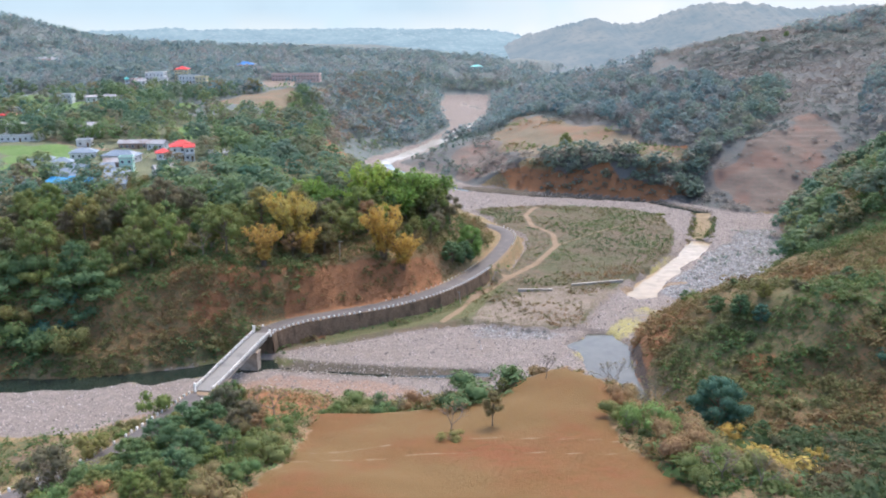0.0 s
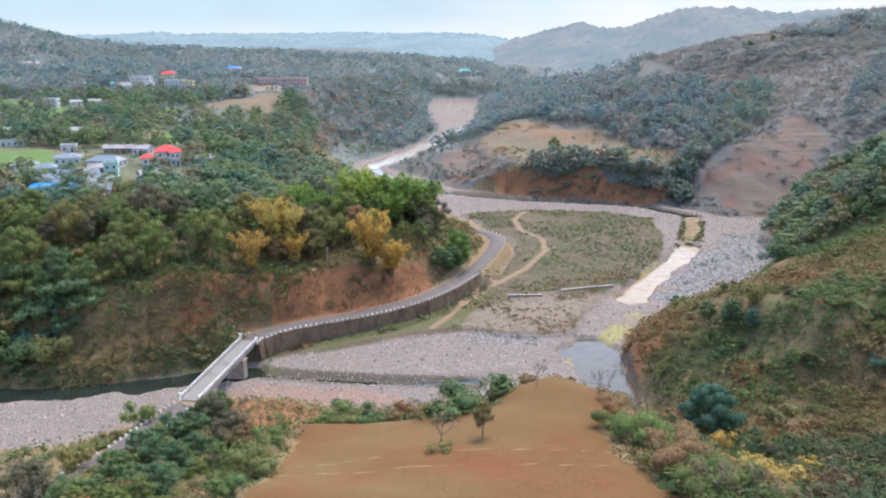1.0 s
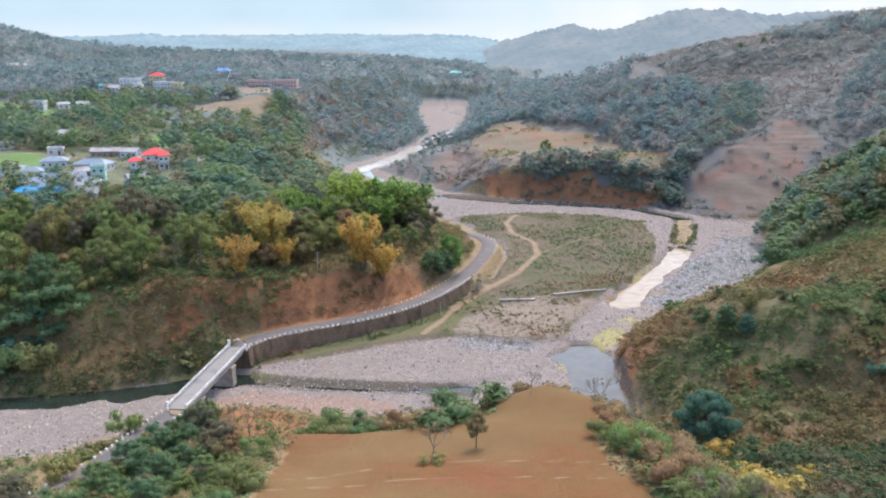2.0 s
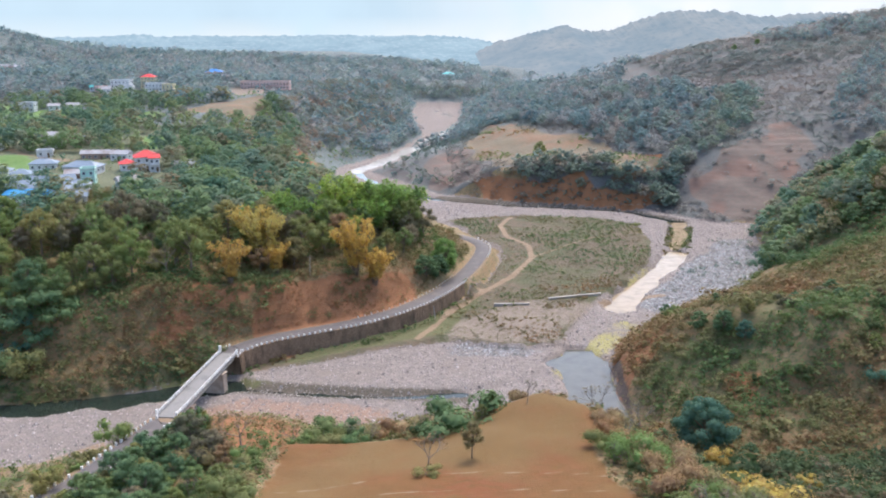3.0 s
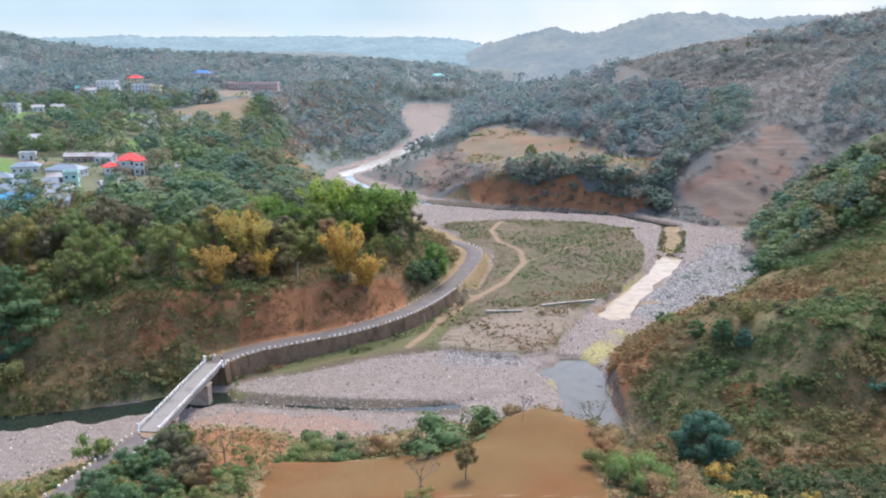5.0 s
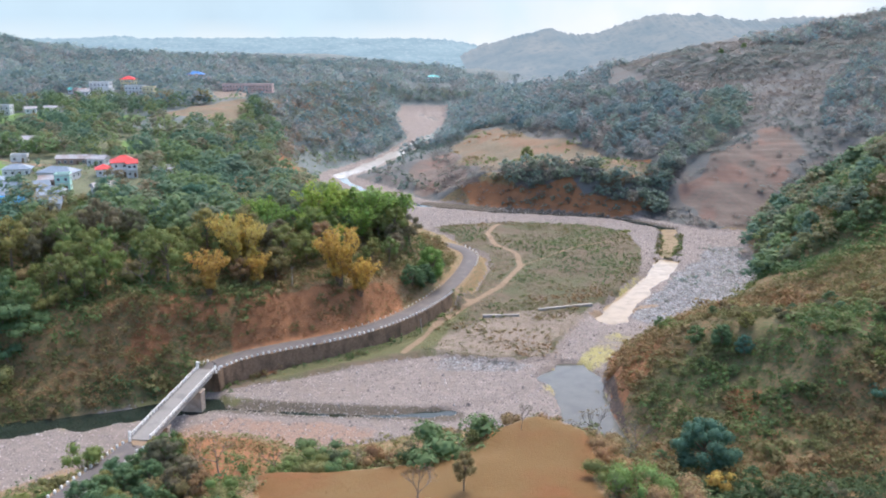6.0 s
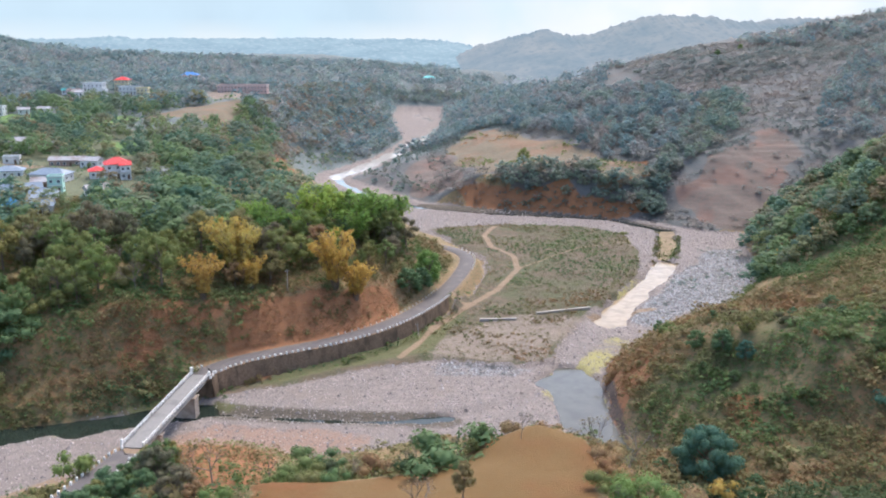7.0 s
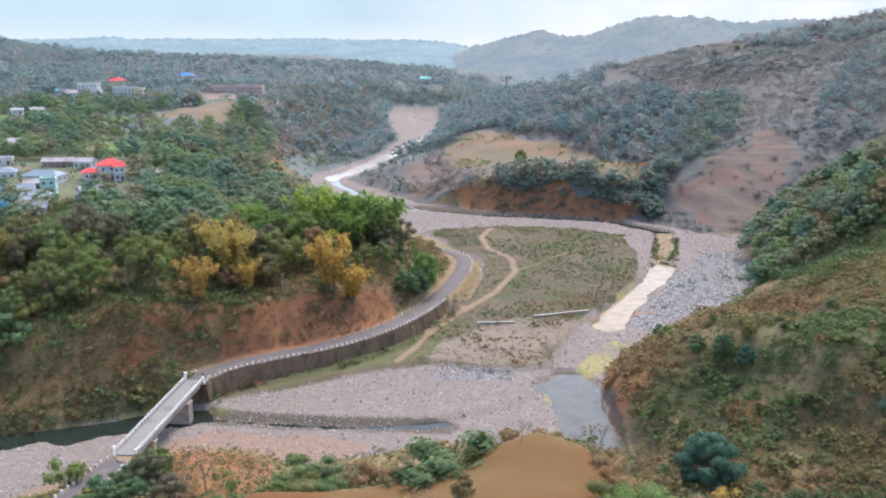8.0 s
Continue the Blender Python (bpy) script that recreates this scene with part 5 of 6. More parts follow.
# name, plan, gap, leaves, heights, label, tries, lobes, sprays
WOODS = [("cliff_trees", [(-40, 1044), (0, 1047), (62, 1040), (90, 1030), (100, 1052), (60, 1075), (-40, 1075)], 5.5, "clough", (5, 10), "dark trees over the red cliff up the river", 900, 8, 120),
         ("village_woods", [(-190, 270), (-64, 290), (-50, 316), (-10, 336), (-40, 390), (-70, 470), (-110, 470), (-112, 350), (-220, 330)], 8.0, "mixed", (8, 15), "green and brown trees below the village", 3200, 10, 420),
         ("garden_trees", [(-320, 400), (-225, 450), (-100, 440), (-72, 480), (-76, 590), (-95, 660), (-240, 690), (-380, 700)], 8.6, "mixed", (7, 14), "trees between the village houses", 4500, 10, 360),
         ("scarp_trees", [(42, 474), (62, 464), (84, 452), (126, 434), (134, 446), (146, 462), (138, 466), (118, 454), (100, 462), (62, 476)], 3.7, "clough", (5, 9.5), "dark trees on the river scarp", 1200, 10, 240),
         ("scarp_scrub", [(50, 460), (90, 443), (128, 433), (138, 446), (128, 456), (104, 458), (62, 470)], 3.4, "clough", (1.5, 4), "dark scrub covering the red river scarp", 900, 4, 90),
         ("bank_scrub", [(-6, 512), (-20, 560), (6, 640), (20, 690), (36, 750), (52, 700), (44, 640), (22, 582), (6, 550), (24, 485)], 4.6, "clough", (2, 4.5), "dark scrub on the bank below the meadow", 900, 4, 90),
         ("gully_trees", [(128, 446), (138, 455), (152, 464), (170, 474), (192, 506), (222, 566), (214, 600), (196, 580), (176, 520), (150, 484), (130, 462)], 5.2, "clough", (5, 10), "dark trees in the gully behind the brown spur", 900, 10, 220),
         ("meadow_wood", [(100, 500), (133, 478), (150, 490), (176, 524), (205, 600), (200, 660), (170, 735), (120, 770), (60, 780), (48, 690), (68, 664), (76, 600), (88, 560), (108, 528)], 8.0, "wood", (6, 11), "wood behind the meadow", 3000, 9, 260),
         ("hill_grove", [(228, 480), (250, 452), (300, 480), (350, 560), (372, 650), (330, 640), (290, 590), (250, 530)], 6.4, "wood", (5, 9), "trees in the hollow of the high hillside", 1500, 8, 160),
         ("valley_side_trees", [(120, 296), (136, 286), (170, 284), (250, 320), (262, 400), (214, 426), (184, 414), (162, 397), (151, 380), (142, 345), (128, 316)], 5.6, "mixed", (6, 12), "haze-tinted green trees on the steep valley side", 2600, 10, 300),
         ("bank_trees", [(-72, 480), (-66, 545), (-64, 600), (-40, 690), (-18, 770), (-14, 870), (-22, 945), (-70, 950), (-92, 850), (-100, 700), (-96, 560)], 6.6, "brown", (4, 9.5), "brown and green trees on the high river bank", 2600, 9, 180),
         ("river_bank_bushes", [(-58, 600), (-33, 620), (-14, 665), (4, 759), (-2, 876), (-6, 930), (-18, 930), (-22, 780), (-50, 650)], 4.4, "clough", (1.6, 4), "low green bushes beside the upper river", 1500, 4, 80)]
rng = random.Random(33)
for i, (name, poly, gap, leaf, (lo, hi), label, tries, lobes, sprays) in enumerate(WOODS):
    pl = np.array([(x, y, float(ground_z(x, y))) for x, y in scatter(poly, gap, rng, tries) if clear_of(np.array([x]), np.array([y]))[0] and not inside(CLEAR_VIEW, np.array([x]), np.array([y]))[0] and (rng.random() < 0.34 or not inside(VILLAGE, np.array([x]), np.array([y]))[0])])
    thicket(name, pl, np.random.RandomState(300 + i).uniform(lo, hi, len(pl)), leaf, sprays, 0.14 if lobes < 5 else 0.068 if sprays > 300 else 0.085, label, "woods", 310 + 20 * i, 1.0, 60, lobes, 0.5, lambda x, y: np.random.RandomState(len(x)).rand(len(x)), 0.9)
far = []
for y0, y1, n in ((640, 900, 4000), (900, 1400, 7600)):
    far.append(random_places(40 + y0, int(n * 1.3), -0.62 * y1, 0.62 * y1, y0, y1, lambda x, y: view_wedge(x, y) & clear_of(x, y) & (fbm(x, y, 90, 3) > -0.6) & ((x < 110 + (y - 640) * 0.12) | (fbm(x, y, 70, 3) > 0.26)) & ~((x > -275) & (x < -185) & (y > 640) & (y < 735)) & ~((x > -155) & (x < -92) & (y > 690) & (y < 742))))
far = np.concatenate(far)
thicket("far_woods", far, np.random.RandomState(31).uniform(6, 12, len(far)), "wood", 36, 0.13, "green and brown woodland on far terraces, haze in its colour", "woods", 32, 1.0, 110, 6, 0.7, lambda x, y: 0.15 + 0.7 * np.random.RandomState(5).rand(len(x)), 1.2)
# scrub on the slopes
p = random_places(50, 30000, 30, 190, 95, 330, lambda x, y: view_wedge(x, y) & clear_of(x, y) & (fbm(x, y, 22, 3) > -0.45) & ((y > 226) | (line_distance(RIGHT_FOOT[:3] + [(52, 224, 1)], x, y)[0] > 3.2)))
low = (p[:, 1] < 162) & (p[:, 0] > 44)
thicket("ravine_scrub", p[low], np.random.RandomState(53).gamma(3.0, 0.5, low.sum()) + 0.4, "shade", 30, 0.125, "deep green and brown scrub in the ravine", "scrub", 54, 0.95, 16)
p = p[~low]
thicket("hillside_scrub", p, np.random.RandomState(51).gamma(3.0, 0.5, len(p)) + 0.4, "hill", 30, 0.125, "dense dry and green scrub on the valley side", "scrub", 52, 0.95, 26, swing=0.8, places_tone=HILL_TONE)
p = random_places(55, 23000, -140, 24, 212, 356, lambda x, y: view_wedge(x, y) & clear_of(x, y) & (fbm(x, y, 18, 3) > -0.5) & (line_distance(ROAD_LINE[::3], x, y)[0] > 5.5) & ~(inside(EARTH[2], x, y) & (fbm(x, y, 9, 2) < 0.2)))
thicket("slope_scrub", p, np.random.RandomState(56).gamma(3.0, 0.42, len(p)) + 0.35, "hill", 26, 0.13, "brown and green undergrowth on the wooded slope", "scrub", 57, 1.0, 18, swing=0.8, places_tone=SLOPE_TONE)
p = random_places(60, 5000, -110, 60, 100, 200, lambda x, y: view_wedge(x, y) & clear_of(x, y) & (fbm(x, y, 14, 3) > -0.4))
east = p[:, 0] > 36
thicket("knoll_scrub", p[east], np.random.RandomState(63).gamma(3.0, 0.4, east.sum()) + 0.3, "shade", 24, 0.13, "deep green scrub below the pasture knoll", "scrub", 64, 0.9, 14)
p = p[~east]
thicket("near_scrub", p, np.random.RandomState(61).gamma(3.0, 0.4, len(p)) + 0.3, "hill", 24, 0.13, "dry undergrowth round the pasture knoll", "scrub", 62, 0.9, 18, swing=0.8, places_tone=lambda x, y: np.where((x < -24) & (y < 182), 0.7, 0.42))
p = np.concatenate([random_places(65, 20000, 20, 400, 330, 720, lambda x, y: view_wedge(x, y) & clear_of(x, y) & ((x > 100) | (y > 440)) & (fbm(x, y, 45, 3) > -0.7) & ~inside(MOUND, x, y)), random_places(63, 1400, 128, 240, 400, 560, lambda x, y: inside(MOUND, x, y) & (fbm(x, y, 20, 3) > 0.0))])
thicket("far_scrub", p, np.random.RandomState(66).gamma(3.0, 0.5, len(p)) + 0.5, "heath", 18, 0.15, "brown heath on the hills behind the meadow, greyed for haze", "scrub", 67, 1.3, 60, lift=1.2)
p = random_places(68, 5200, -420, -30, 330, 700, lambda x, y: view_wedge(x, y) & clear_of(x, y) & (fbm(x, y, 40, 3) > -0.2))
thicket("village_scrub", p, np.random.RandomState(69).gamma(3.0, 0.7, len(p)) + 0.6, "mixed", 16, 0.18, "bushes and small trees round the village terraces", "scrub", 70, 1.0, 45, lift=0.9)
p = np.concatenate([random_places(75, 12000, 200, 640, 640, 1000, lambda x, y: view_wedge(x, y) & (fbm(x, y, 80, 3) > -0.7)), random_places(78, 1000, -900, -330, 960, 1300, lambda x, y: view_wedge(x, y, 1.2))])
thicket("hill_scrub", p, np.random.RandomState(76).gamma(3.0, 0.7, len(p)) + 0.8, "heath", 16, 0.16, "green scrub on the high hillside, greyed for haze", "scrub", 77, 1.4, 90, lift=1.4)
cover = []
for k, n in ((0, 1500), (1, 1200), (2, 4600)):
    xs, ys = [c[0] for c in EARTH[k]], [c[1] for c in EARTH[k]]
    cover.append(random_places(110 + k, n * 2, min(xs) - 6, max(xs) + 6, min(ys) - 3, max(ys) + 5, lambda x, y: (line_distance(ROAD_LINE[::3], x, y)[0] > 4.2) & clear_of(x, y) & (fbm(x, y, 8, 2) > -0.2)))
cover = np.concatenate(cover)
thicket("rusty_ground_cover", cover, np.random.RandomState(113).uniform(0.25, 0.7, len(cover)), "cover", 9, 0.26, "rust-coloured dead bracken on the cut slope", "bracken", 114, 1.2)
p = random_places(130, 5000, -140, -46, 206, 234, lambda x, y: inside(BANK_FOOT, x, y) & (ground_z(x, y) > LEVEL + 0.1))
thicket("river_bank_grass", p, np.random.RandomState(131).gamma(3.0, 0.3, len(p)) + 0.3, "hill", 20, 0.15, "dark green growth at the foot of the wooded slope", "scrub", 132, 0.9, 14, places_tone=lambda x, y: 0.7)
foot = even(offset_line([p for p in far_road if p[1] < 300], 5.2), 0.45)
rs = np.random.RandomState(120)
foot = foot[rs.rand(len(foot)) < 0.55]
fx, fy = foot[:, 0] + rs.normal(size=len(foot)) * 1.1, foot[:, 1] + rs.normal(size=len(foot)) * 1.1
foot = np.stack([fx, fy, ground_z(fx, fy)], 1)
thicket("wall_foot_bushes", foot, rs.gamma(3.0, 0.3, len(foot)) + 0.3, "hill", 30, 0.16, "green and brown bushes along the foot of the retaining wall", "scrub", 121, 0.9, 9, places_tone=lambda x, y: 0.75)
p = random_places(140, 900, 74, 150, 268, 376, lambda x, y: river(x, y) & inside([(84, 276), (98, 289), (113, 296), (128, 316), (141, 348), (146, 372), (126, 372), (114, 348), (100, 324), (84, 298)], x, y) & (fbm(x, y, 14, 3) > 0.02))
thicket("cobble_bushes", p, np.random.RandomState(141).uniform(0.5, 1.9, len(p)), "clough", 40, 0.14, "dark low bushes among the bank cobbles", "scrub", 142, 0.9, 16)
# low grass and bushes on the river bar
p = random_places(71, 9000, 5, 105, 235, 420, lambda x, y: inside(BAR, x, y) & (line_distance(TRAILS[0][0], x, y)[0] > 1.8) & (fbm(x, y, 12, 3) > -0.3))
thicket("bar_grass", p, np.random.RandomState(72).uniform(0.25, 0.9, len(p)), "straw", 10, 0.22, "tufts of dry grass on the river bar", "grass", 73, 1.3)
p = random_places(90, 7000, 5, 105, 238, 420, lambda x, y: inside(BAR, x, y) & (line_distance(TRAILS[0][0], x, y)[0] > 1.8) & (fbm(x, y, 16, 3) + 0.22 * np.clip((y - 290) / 60, -1, 1) > 0.04))
thicket("bar_bushes", p, np.random.RandomState(91).uniform(0.4, 1.3, len(p)), "hill", 18, 0.19, "low green and brown bushes on the river bar", "scrub", 92, 1.2, 30)
p = random_places(93, 9000, -30, 48, 100, 158, lambda x, y: inside(PASTURE, x, y) & (fbm(x, y, 10, 3) > 0.0))
thicket("pasture_grass", p, np.random.RandomState(94).uniform(0.06, 0.16, len(p)), "pasture", 9, 0.24, "short dry orange grass on the pasture", "grass", 95, 1.6)
p = random_places(96, 22000, -140, 60, 98, 300, lambda x, y: view_wedge(x, y) & clear_of(x, y))
thicket("dry_grass", p, np.random.RandomState(97).uniform(0.3, 0.9, len(p)), "scrub", 7, 0.26, "dry brown grass between the bushes", "grass", 98, 1.3, 24, swing=0.8, places_tone=SLOPE_TONE)
p = random_places(100, 3200, 98, 126, 350, 408, lambda x, y: river(x, y) & (line_distance([(106, 352), (113, 372), (119, 390), (123, 404)], x, y)[0] < 5.5) & (fbm(x, y, 7, 3) > -0.15))
thicket("river_reeds", p, np.random.RandomState(101).uniform(0.4, 1.3, len(p)), "hill", 22, 0.2, "brown and green reeds in the shallow stream", "reeds", 102, 0.9, 12, swing=0.8, places_tone=lambda x, y: 0.4)
p = random_places(104, 2200, 30, 135, 460, 660, lambda x, y: inside(MEADOW, x, y) & (fbm(x, y, 25, 3) > 0.0))
thicket("meadow_bushes", p, np.random.RandomState(105).uniform(0.8, 2.6, len(p)), "scrub", 26, 0.18, "low dry bushes on the meadow", "scrub", 106, 1.1, 30)
# cobbles on the gravel
rs = np.random.RandomState(80)
p = random_places(81, 150000, -125, 165, 178, 460, lambda x, y: river(x, y) & ~inside(BAR, x, y) & view_wedge(x, y))
p = p[p[:, 2] > LEVEL - 0.3][:25000]
r = 0.11 + 0.22 * rs.rand(len(p)) ** 2 + 0.35 * (rs.rand(len(p)) > 0.985)
octa = np.array([(1, 0, -0.15), (0, 1, -0.15), (-1, 0, -0.15), (0, -1, -0.15), (0.3, 0.2, 0.75), (-0.3, -0.2, 0.7)], float)
tri8 = np.array([(0, 1, 4), (1, 5, 4), (1, 2, 5), (2, 3, 5), (3, 4, 5), (3, 0, 4)])
ang = rs.uniform(0, 6.28, len(p))
o = octa[None] * rs.uniform(0.7, 1.3, (len(p), 6, 1)) * r[:, None, None]
cv = np.stack([o[..., 0] * np.cos(ang)[:, None] - o[..., 1] * np.sin(ang)[:, None], o[..., 0] * np.sin(ang)[:, None] + o[..., 1] * np.cos(ang)[:, None], o[..., 2]], 2) + p[:, None, :]
cf = (tri8[None] + 6 * np.arange(len(p))[:, None, None]).reshape(-1, 3)
tagged(new("river_cobbles", mesh_of("river_cobbles", cv.reshape(-1, 3), cf, STONE)), "pale grey and pinkish cobbles on the riverbed", "cobbles", kind="stuff")

# ---- houses ----
PAINT = {"white": plain("white_wall_paint", (0.60, 0.60, 0.59), (0.70, 0.70, 0.69), 1.5, 0.8, 0.1, 0.01, (0.46, 0.45, 0.43)),
         "cream": plain("cream_wall_paint", (0.62, 0.52, 0.30), (0.70, 0.60, 0.38), 1.5, 0.8, 0.1, 0.01),
         "mint": plain("mint_wall_paint", (0.38, 0.60, 0.50), (0.46, 0.68, 0.58), 1.5, 0.8, 0.1, 0.01),
         "pink": plain("pink_wall_paint", (0.55, 0.36, 0.32), (0.62, 0.44, 0.38), 1.5, 0.8, 0.1, 0.01),
         "brick": plain("brown_brick_wall", (0.30, 0.20, 0.16), (0.38, 0.27, 0.22), 2, 0.9, 0.3, 0.03)}
ROOF = {"red": plain("red_painted_roof", (0.55, 0.035, 0.04), (0.65, 0.055, 0.06), 1.0, 0.55, 0.1, 0.01, (0.50, 0.05, 0.05)),
        "slate": plain("grey_slate_roof", (0.15, 0.20, 0.26), (0.24, 0.29, 0.35), 1.2, 0.6, 0.4, 0.03, (0.32, 0.35, 0.38)),
        "blue": plain("blue_sheet_roof", (0.03, 0.16, 0.42), (0.05, 0.22, 0.52), 1.0, 0.5, 0.1, 0.01),
        "sky": plain("pale_blue_tarpaulin", (0.05, 0.28, 0.55), (0.08, 0.36, 0.62), 1.0, 0.5, 0.2, 0.02),
        "slab": plain("concrete_roof_slab", (0.42, 0.40, 0.38), (0.52, 0.50, 0.48), 1.0, 0.85, 0.2, 0.01, (0.34, 0.31, 0.30)),
        "tin": plain("weathered_tin_roof", (0.27, 0.26, 0.27), (0.38, 0.37, 0.38), 1.0, 0.5, 0.1, 0.01, (0.22, 0.17, 0.15)),
        "teal": plain("turquoise_sheet_roof", (0.08, 0.42, 0.42), (0.12, 0.50, 0.48), 1.0, 0.5, 0.1, 0.01)}
GLASS_DARK, _nt, _b = material("window_glass", 0.15)
_b.inputs["Base Color"].default_value = (0.08, 0.09, 0.10, 1)
DOOR_WOOD = plain("painted_door", (0.12, 0.075, 0.05), (0.17, 0.11, 0.07), 4, 0.6, 0.2, 0.01)


def roof_mesh(w, d, kind, rise, over=0.55):
    """Hip or gable roof with a thick eave, standing on z = 0."""
    bm = bmesh.new()
    a, b = w / 2 + over, d / 2 + over
    ridge = (a - (b if kind == "hip" else 0)) if a >= b else 0.2
    ridge = max(ridge, 0.15)
    lo = [bm.verts.new((x, y, -0.12)) for x, y in ((-a, -b), (a, -b), (a, b), (-a, b))]
    mid = [bm.verts.new((x, y, 0.06)) for x, y in ((-a, -b), (a, -b), (a, b), (-a, b))]
    r0, r1 = bm.verts.new((-ridge, 0, rise)), bm.verts.new((ridge, 0, rise))
    bm.faces.new(lo[::-1])
    for i in range(4):
        bm.faces.new((lo[i], lo[(i + 1) % 4], mid[(i + 1) % 4], mid[i]))
    bm.faces.new((mid[0], mid[1], r1, r0))
    bm.faces.new((mid[1], mid[2], r1))
    bm.faces.new((mid[2], mid[3], r0, r1))
    bm.faces.new((mid[3], mid[0], r0))
    return bm


def house(x, y, w, d, storeys, wall_paint, roof_paint, kind, yaw, label, rise=2.2, base=None):
    """Walls, roof, door and windows of a village house; yaw turns its front (-y) about."""
    h = 3.0 * storeys
    z = float(ground_z(x, y)) - 0.4 if base is None else base
    ob = new("house")
    ob.matrix_world = pose(x, y, z, 0, 0, yaw)
    body = part("wall", box(w, d, h + 0.4, (0, 0, 0), 0.05), ob, PAINT[wall_paint])
    if kind == "flat":
        r = part("roof", box(w + 0.7, d + 0.7, 0.22, (0, 0, h + 0.4), 0.03), ob, ROOF[roof_paint])
        for sx, sy, px, py in ((w + 0.3, 0.15, 0, -d / 2), (w + 0.3, 0.15, 0, d / 2), (0.15, d, -w / 2, 0), (0.15, d, w / 2, 0)):
            part("parapet", box(sx, sy, 0.6, (px, py, h + 0.62), 0.02), r, PAINT[wall_paint])
    else:
        bm = roof_mesh(w, d, kind, rise)
        bmesh.ops.translate(bm, verts=bm.verts[:], vec=(0, 0, h + 0.46))
        r = part("roof", bm, ob, ROOF[roof_paint])
        part("ridge_cap", box(max(0.6, w - (d if kind == "hip" else 0)), 0.3, 0.16, (0, 0, h + 0.36 + rise), 0.03), r, ROOF[roof_paint])
    n = max(2, int(w / 2.6))
    for s in range(storeys):
        for i in range(n):
            px = -w / 2 + w * (i + 0.5) / n
            if s == 0 and i == n // 2:
                dr = part("door", box(1.0, 0.1, 2.05, (px, -d / 2 - 0.03, 0.4), 0.02), ob, DOOR_WOOD)
                part("lintel", box(1.5, 0.5, 0.1, (px, -d / 2 - 0.25, 2.6), 0.02), dr, PAINT[wall_paint])
                continue
            win = part("window", box(1.25, 0.12, 1.3, (px, -d / 2 - 0.02, s * 3 + 1.35), 0.02), ob, PAINT["white"])
            part("pane", box(1.0, 0.06, 1.05, (px, -d / 2 - 0.07, s * 3 + 1.47), 0.01), win, GLASS_DARK)
        for i in range(max(1, int(d / 3.2))):
            py = -d / 2 + d * (i + 0.5) / max(1, int(d / 3.2))
            for sx in (-1, 1):
                win = part("window", box(0.12, 1.2, 1.3, (sx * (w / 2 + 0.02), py, s * 3 + 1.35), 0.02), ob, PAINT["white"])
                part("pane", box(0.06, 0.95, 1.05, (sx * (w / 2 + 0.07), py, s * 3 + 1.47), 0.01), win, GLASS_DARK)
        if s:
            part("balcony", box(w * 0.9, 1.1, 0.14, (0, -d / 2 - 0.55, s * 3 + 0.4), 0.02), ob, ROOF["slab"])
    return tagged(ob, label, "house")


house(-119, 398, 10, 8, 2, "white", "red", "hip", 20, "two-storey white house with a bright red hipped roof", 2.6)
house(-126, 393, 6, 6, 1, "white", "red", "hip", 20, "white wing with a red hipped roof", 1.8)
house(-114.5, 394, 4.2, 4.2, 2, "white", "red", "gable", 20, "white gabled porch tower under a red roof", 1.6)
house(-143, 336, 12, 7, 1, "white", "slate", "gable", 12, "low house with a blue-grey slate roof", 1.9)
house(-144, 327, 9, 6, 1, "white", "sky", "gable", -20, "low shed under a bright blue tarpaulin roof", 1.6)
house(-135, 342, 13, 8, 1, "white", "slate", "hip", 30, "low house with a hipped blue-grey slate roof", 2.2)
house(-128, 333, 11, 7, 1, "white", "slate", "gable", 15, "low white house with a grey slate roof", 2.0)
house(-144, 391, 15, 8, 1, "white", "slate", "hip", -8, "long house with a blue-grey slate roof", 2.2)
house(-133, 366, 5.5, 5, 2, "mint", "slab", "flat", 10, "small mint green house with a flat roof")
house(-116, 361, 8, 6, 1, "white", "tin", "gable", 35, "whitewashed hut with a weathered tin roof", 1.7)
for hx, hy, hw, hd, hs, hp, hr, hk, hyaw, hl in ((-154, 351, 10, 7, 1, "white", "slate", "hip", 20, "low white house with a hipped slate roof"), (-172, 372, 10, 7, 1, "white", "slate", "hip", 5, "low white house with a slate roof"), (-149, 358, 8, 6, 1, "mint", "slate", "gable", -18, "pale green house with a slate roof"),
                                          (-163, 396, 11, 7, 1, "white", "slate", "hip", 12, "low white house with a slate roof"), (-138, 329, 7, 6, 1, "white", "sky", "gable", 8, "shed roofed with a bright blue sheet"), (-168, 318, 9, 6, 1, "white", "slate", "gable", 30, "low house with a blue-grey slate roof"),
                                          (-228, 722, 10, 8, 2, "white", "slab", "flat", 3, "white two-storey house on the upper terrace"), (-196, 726, 9, 7, 2, "cream", "slab", "flat", -4, "cream two-storey house on the upper terrace"), (-243, 716, 8, 7, 2, "white", "tin", "gable", 6, "white house with a tin roof on the upper terrace"), (-170, 828, 9, 7, 2, "white", "slab", "flat", 0, "white flat-roofed house on the far terrace")):
    house(hx, hy, hw, hd, hs, hp, hr, hk, hyaw, hl, 1.9)
house(-96, 322, 7, 5, 1, "white", "tin", "gable", -15, "whitewashed hut with a weathered tin roof", 1.6)
house(-149, 426, 16, 6, 1, "brick", "tin", "gable", 5, "long low building with a tin roof", 1.5)
house(-104, 405, 8, 6, 1, "white", "tin", "gable", 12, "low white house with a pale tin roof", 1.6)
house(-160, 330, 9, 6, 1, "white", "slate", "gable", -25, "low house with a grey slate roof", 1.8)
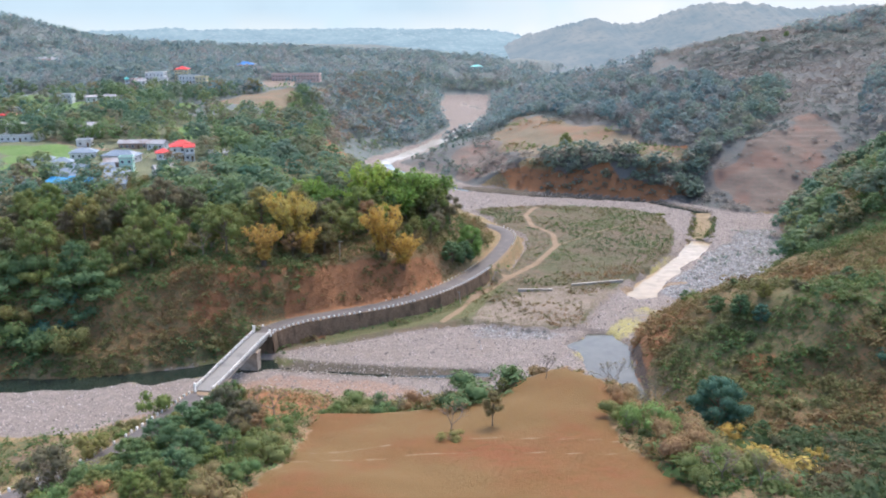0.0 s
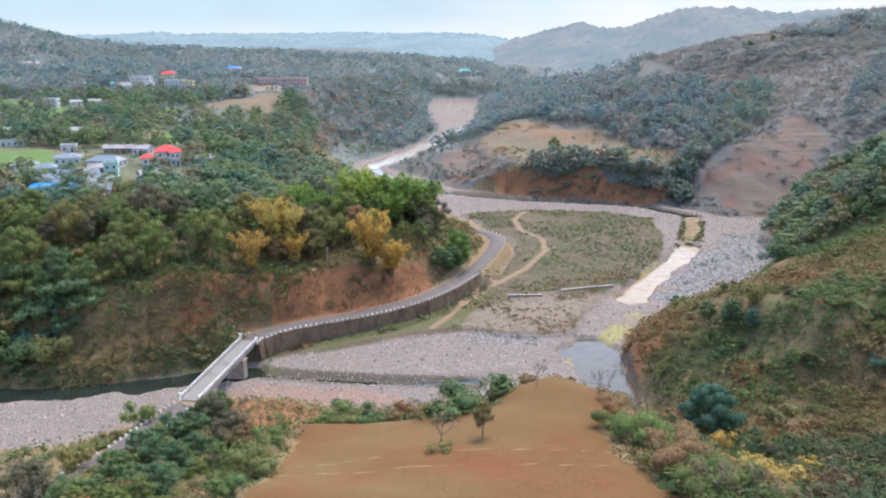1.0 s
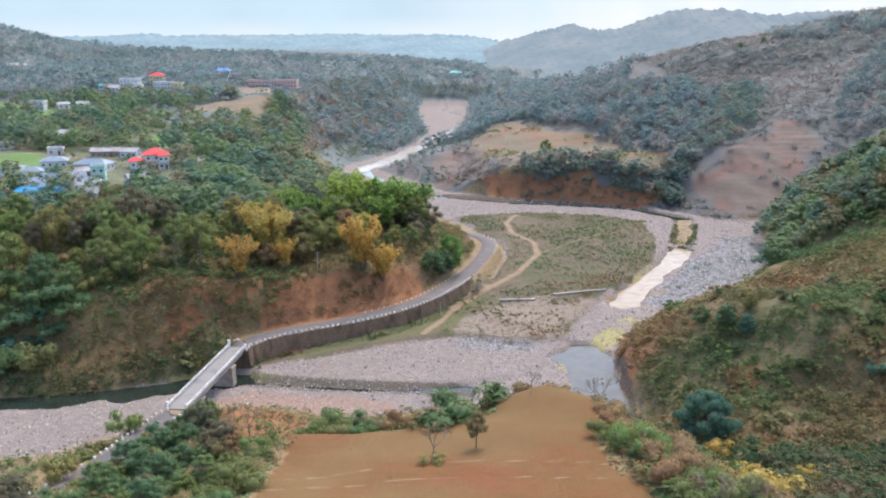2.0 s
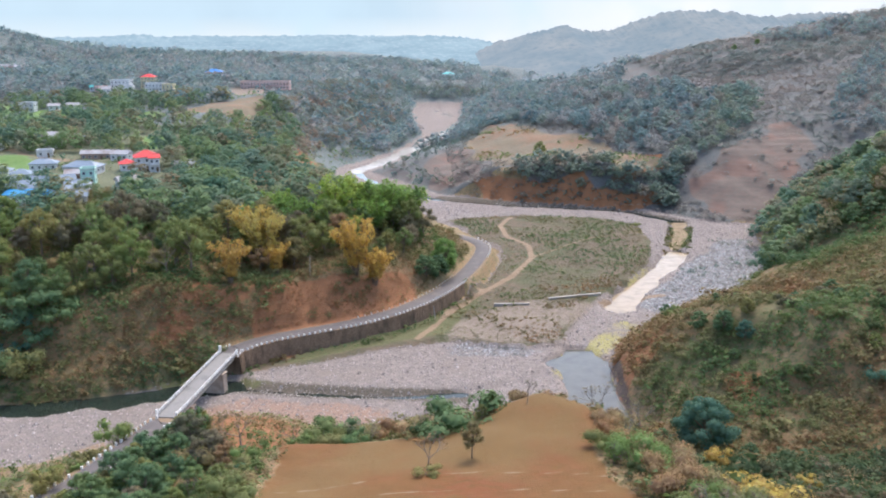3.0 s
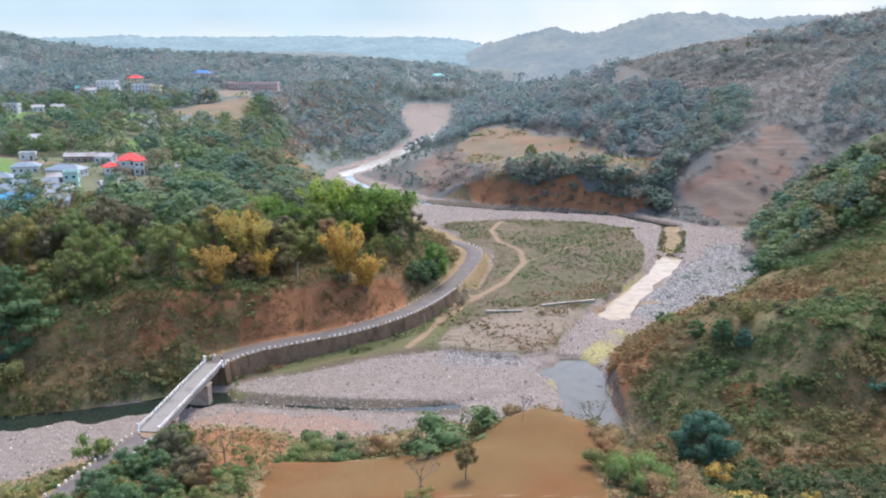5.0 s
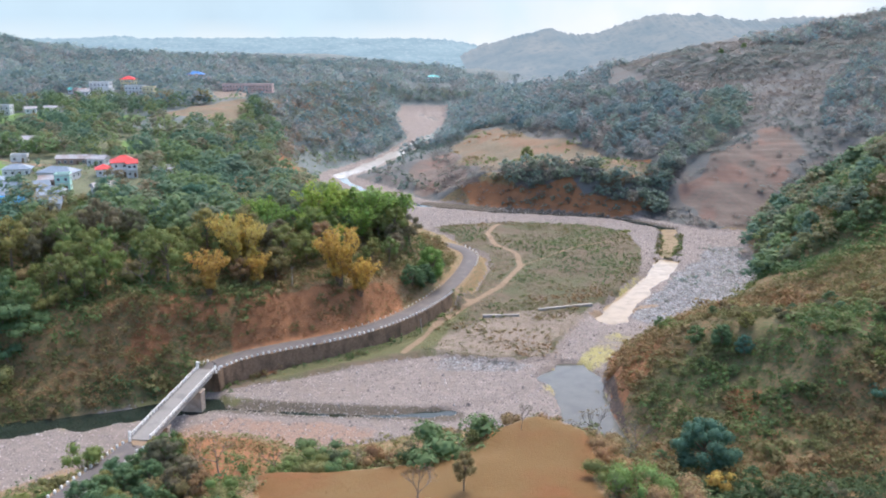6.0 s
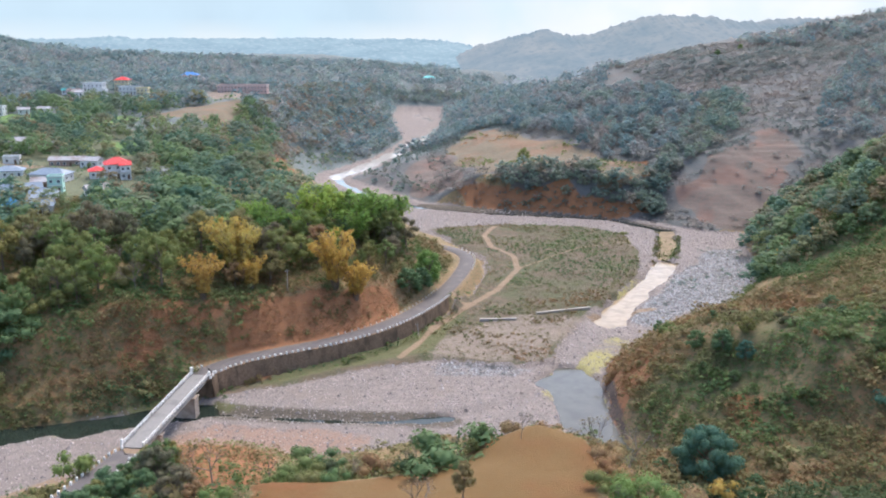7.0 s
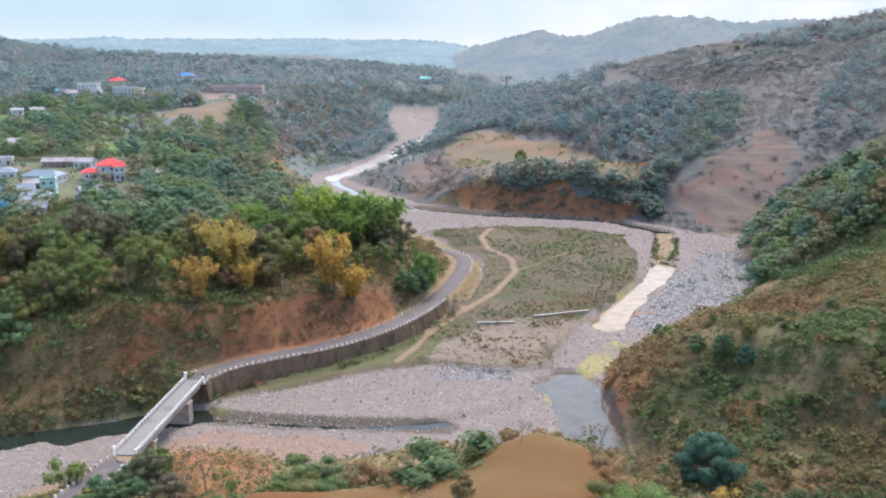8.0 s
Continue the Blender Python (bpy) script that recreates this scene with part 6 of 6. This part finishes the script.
house(-142, 362, 9, 6, 1, "white", "slate", "gable", 28, "low house with a grey slate roof", 1.9)
house(-160, 366, 8, 6, 1, "white", "slate", "hip", 10, "small house with a hipped slate roof", 1.8)
house(-133, 354, 8, 6, 1, "white", "slate", "hip", -12, "small house with a hipped slate roof", 1.8)
house(-140, 374, 10, 6, 1, "brick", "tin", "gable", 14, "brown shed with a weathered tin roof", 1.6)
house(-137, 420, 8, 6, 1, "white", "tin", "gable", -8, "white hut with a weathered tin roof", 1.6)
house(-218, 455, 20, 10, 1, "white", "slab", "flat", 8, "long white flat-roofed house beside green terraces")
house(-228, 470, 9, 8, 2, "white", "slab", "flat", 8, "white two-storey flat-roofed house")
house(-252, 512, 9, 8, 2, "white", "red", "hip", 5, "white house with a red roof at the field edge", 2.0)
house(-249, 536, 10, 8, 2, "mint", "slab", "flat", 0, "pale green two-storey flat-roofed house")
house(-262, 545, 8, 8, 2, "white", "slab", "flat", 0, "white two-storey flat-roofed house")
house(-234, 530, 12, 7, 1, "cream", "slab", "flat", 4, "cream single-storey house on a terrace")
house(-187, 468, 9, 7, 2, "white", "tin", "gable", 15, "white house with a purple-grey sheet roof", 1.8)
house(-178, 480, 12, 6, 1, "pink", "tin", "gable", 10, "pinkish low house with a sheet roof", 1.6)
house(-176, 430, 7, 4, 1, "white", "slab", "flat", 10, "small white flat-roofed hut by a lane")
house(-237, 738, 15, 10, 3, "white", "slab", "flat", 0, "white three-storey house on the upper terrace")
house(-219, 752, 11, 9, 3, "cream", "red", "hip", 0, "yellow house with a red hipped roof", 2.4)
house(-208, 735, 17, 8, 2, "white", "slab", "flat", -5, "long white two-storey house")
house(-260, 745, 9, 6, 1, "white", "teal", "gable", 0, "small house with a turquoise sheet roof", 1.6)
house(-251, 730, 9, 7, 2, "pink", "slab", "flat", 5, "pinkish two-storey house with a flat roof")
house(-186, 846, 15, 10, 3, "pink", "blue", "hip", 0, "pink house with a blue hipped roof", 2.6)
house(-184, 832, 13, 8, 2, "mint", "slab", "flat", 0, "turquoise two-storey house with a flat roof")
house(-199, 840, 6, 6, 2, "white", "slab", "flat", 0, "small white flat-roofed house")
house(-122, 745, 40, 9, 2, "pink", "slab", "flat", -3, "long unfinished brown building on a bare terrace")
house(-402, 905, 16, 9, 2, "pink", "tin", "gable", 10, "pinkish house at the foot of the hill", 2)
house(-384, 900, 14, 8, 2, "white", "tin", "gable", 0, "white house at the foot of the hill", 2)
house(-264, 622, 10, 7, 2, "white", "slab", "flat", 0, "white two-storey flat-roofed house")
house(-249, 628, 7, 6, 1, "white", "tin", "gable", 20, "white hut with a tin roof", 1.5)
house(-238, 634, 8, 6, 1, "white", "tin", "gable", 5, "white hut with a tin roof", 1.5)
house(44, 1150, 16, 9, 2, "white", "teal", "hip", 0, "white house with a turquoise roof among trees", 2.4)

# low stone walls on the river bar
for n, (x0, y0, x1, y1) in enumerate(((25, 279, 36.5, 279), (43.5, 284, 62, 289))):
    L = math.hypot(x1 - x0, y1 - y0)
    w = new("low_wall")
    w.matrix_world = pose((x0 + x1) / 2, (y0 + y1) / 2, float(ground_z((x0 + x1) / 2, (y0 + y1) / 2)) - 0.5, 0, 0, math.degrees(math.atan2(y1 - y0, x1 - x0)))
    part("masonry", box(L, 0.6, 0.95, (0, 0, 0), 0.06, 1.0), w, CONCRETE)
    part("coping", box(L + 0.1, 0.85, 0.14, (0, 0, 0.95), 0.03), w, CONCRETE)
    tagged(w, "low grey concrete check wall across the gravel bar", "wall")


def utility_pole(x, y, tall, lean, label):
    ob = new("utility_pole")
    ob.matrix_world = pose(x, y, float(ground_z(x, y)) - 0.3, lean, lean * 0.6, 20)
    v, f = tubes([((0, 0, 0), (0, 0, tall), 0.13, 0.09)], 8)
    part("pole", mesh_of("pole", v, f, CONCRETE, True), ob)
    part("cross_arm", box(1.4, 0.09, 0.09, (0, 0, tall - 0.5), 0.01), ob, BARK)
    for dx in (-0.55, 0.0, 0.55):
        part("insulator", box(0.09, 0.09, 0.2, (dx, 0, tall - 0.4), 0.02), ob, WHITEWASH)
    tagged(ob, label, "utility pole")


utility_pole(-32, 262, 6.5, 2, "pale concrete utility pole on the wooded slope")
utility_pole(5.6, 267.5, 4.5, -7, "leaning pale post at the foot of the wall")
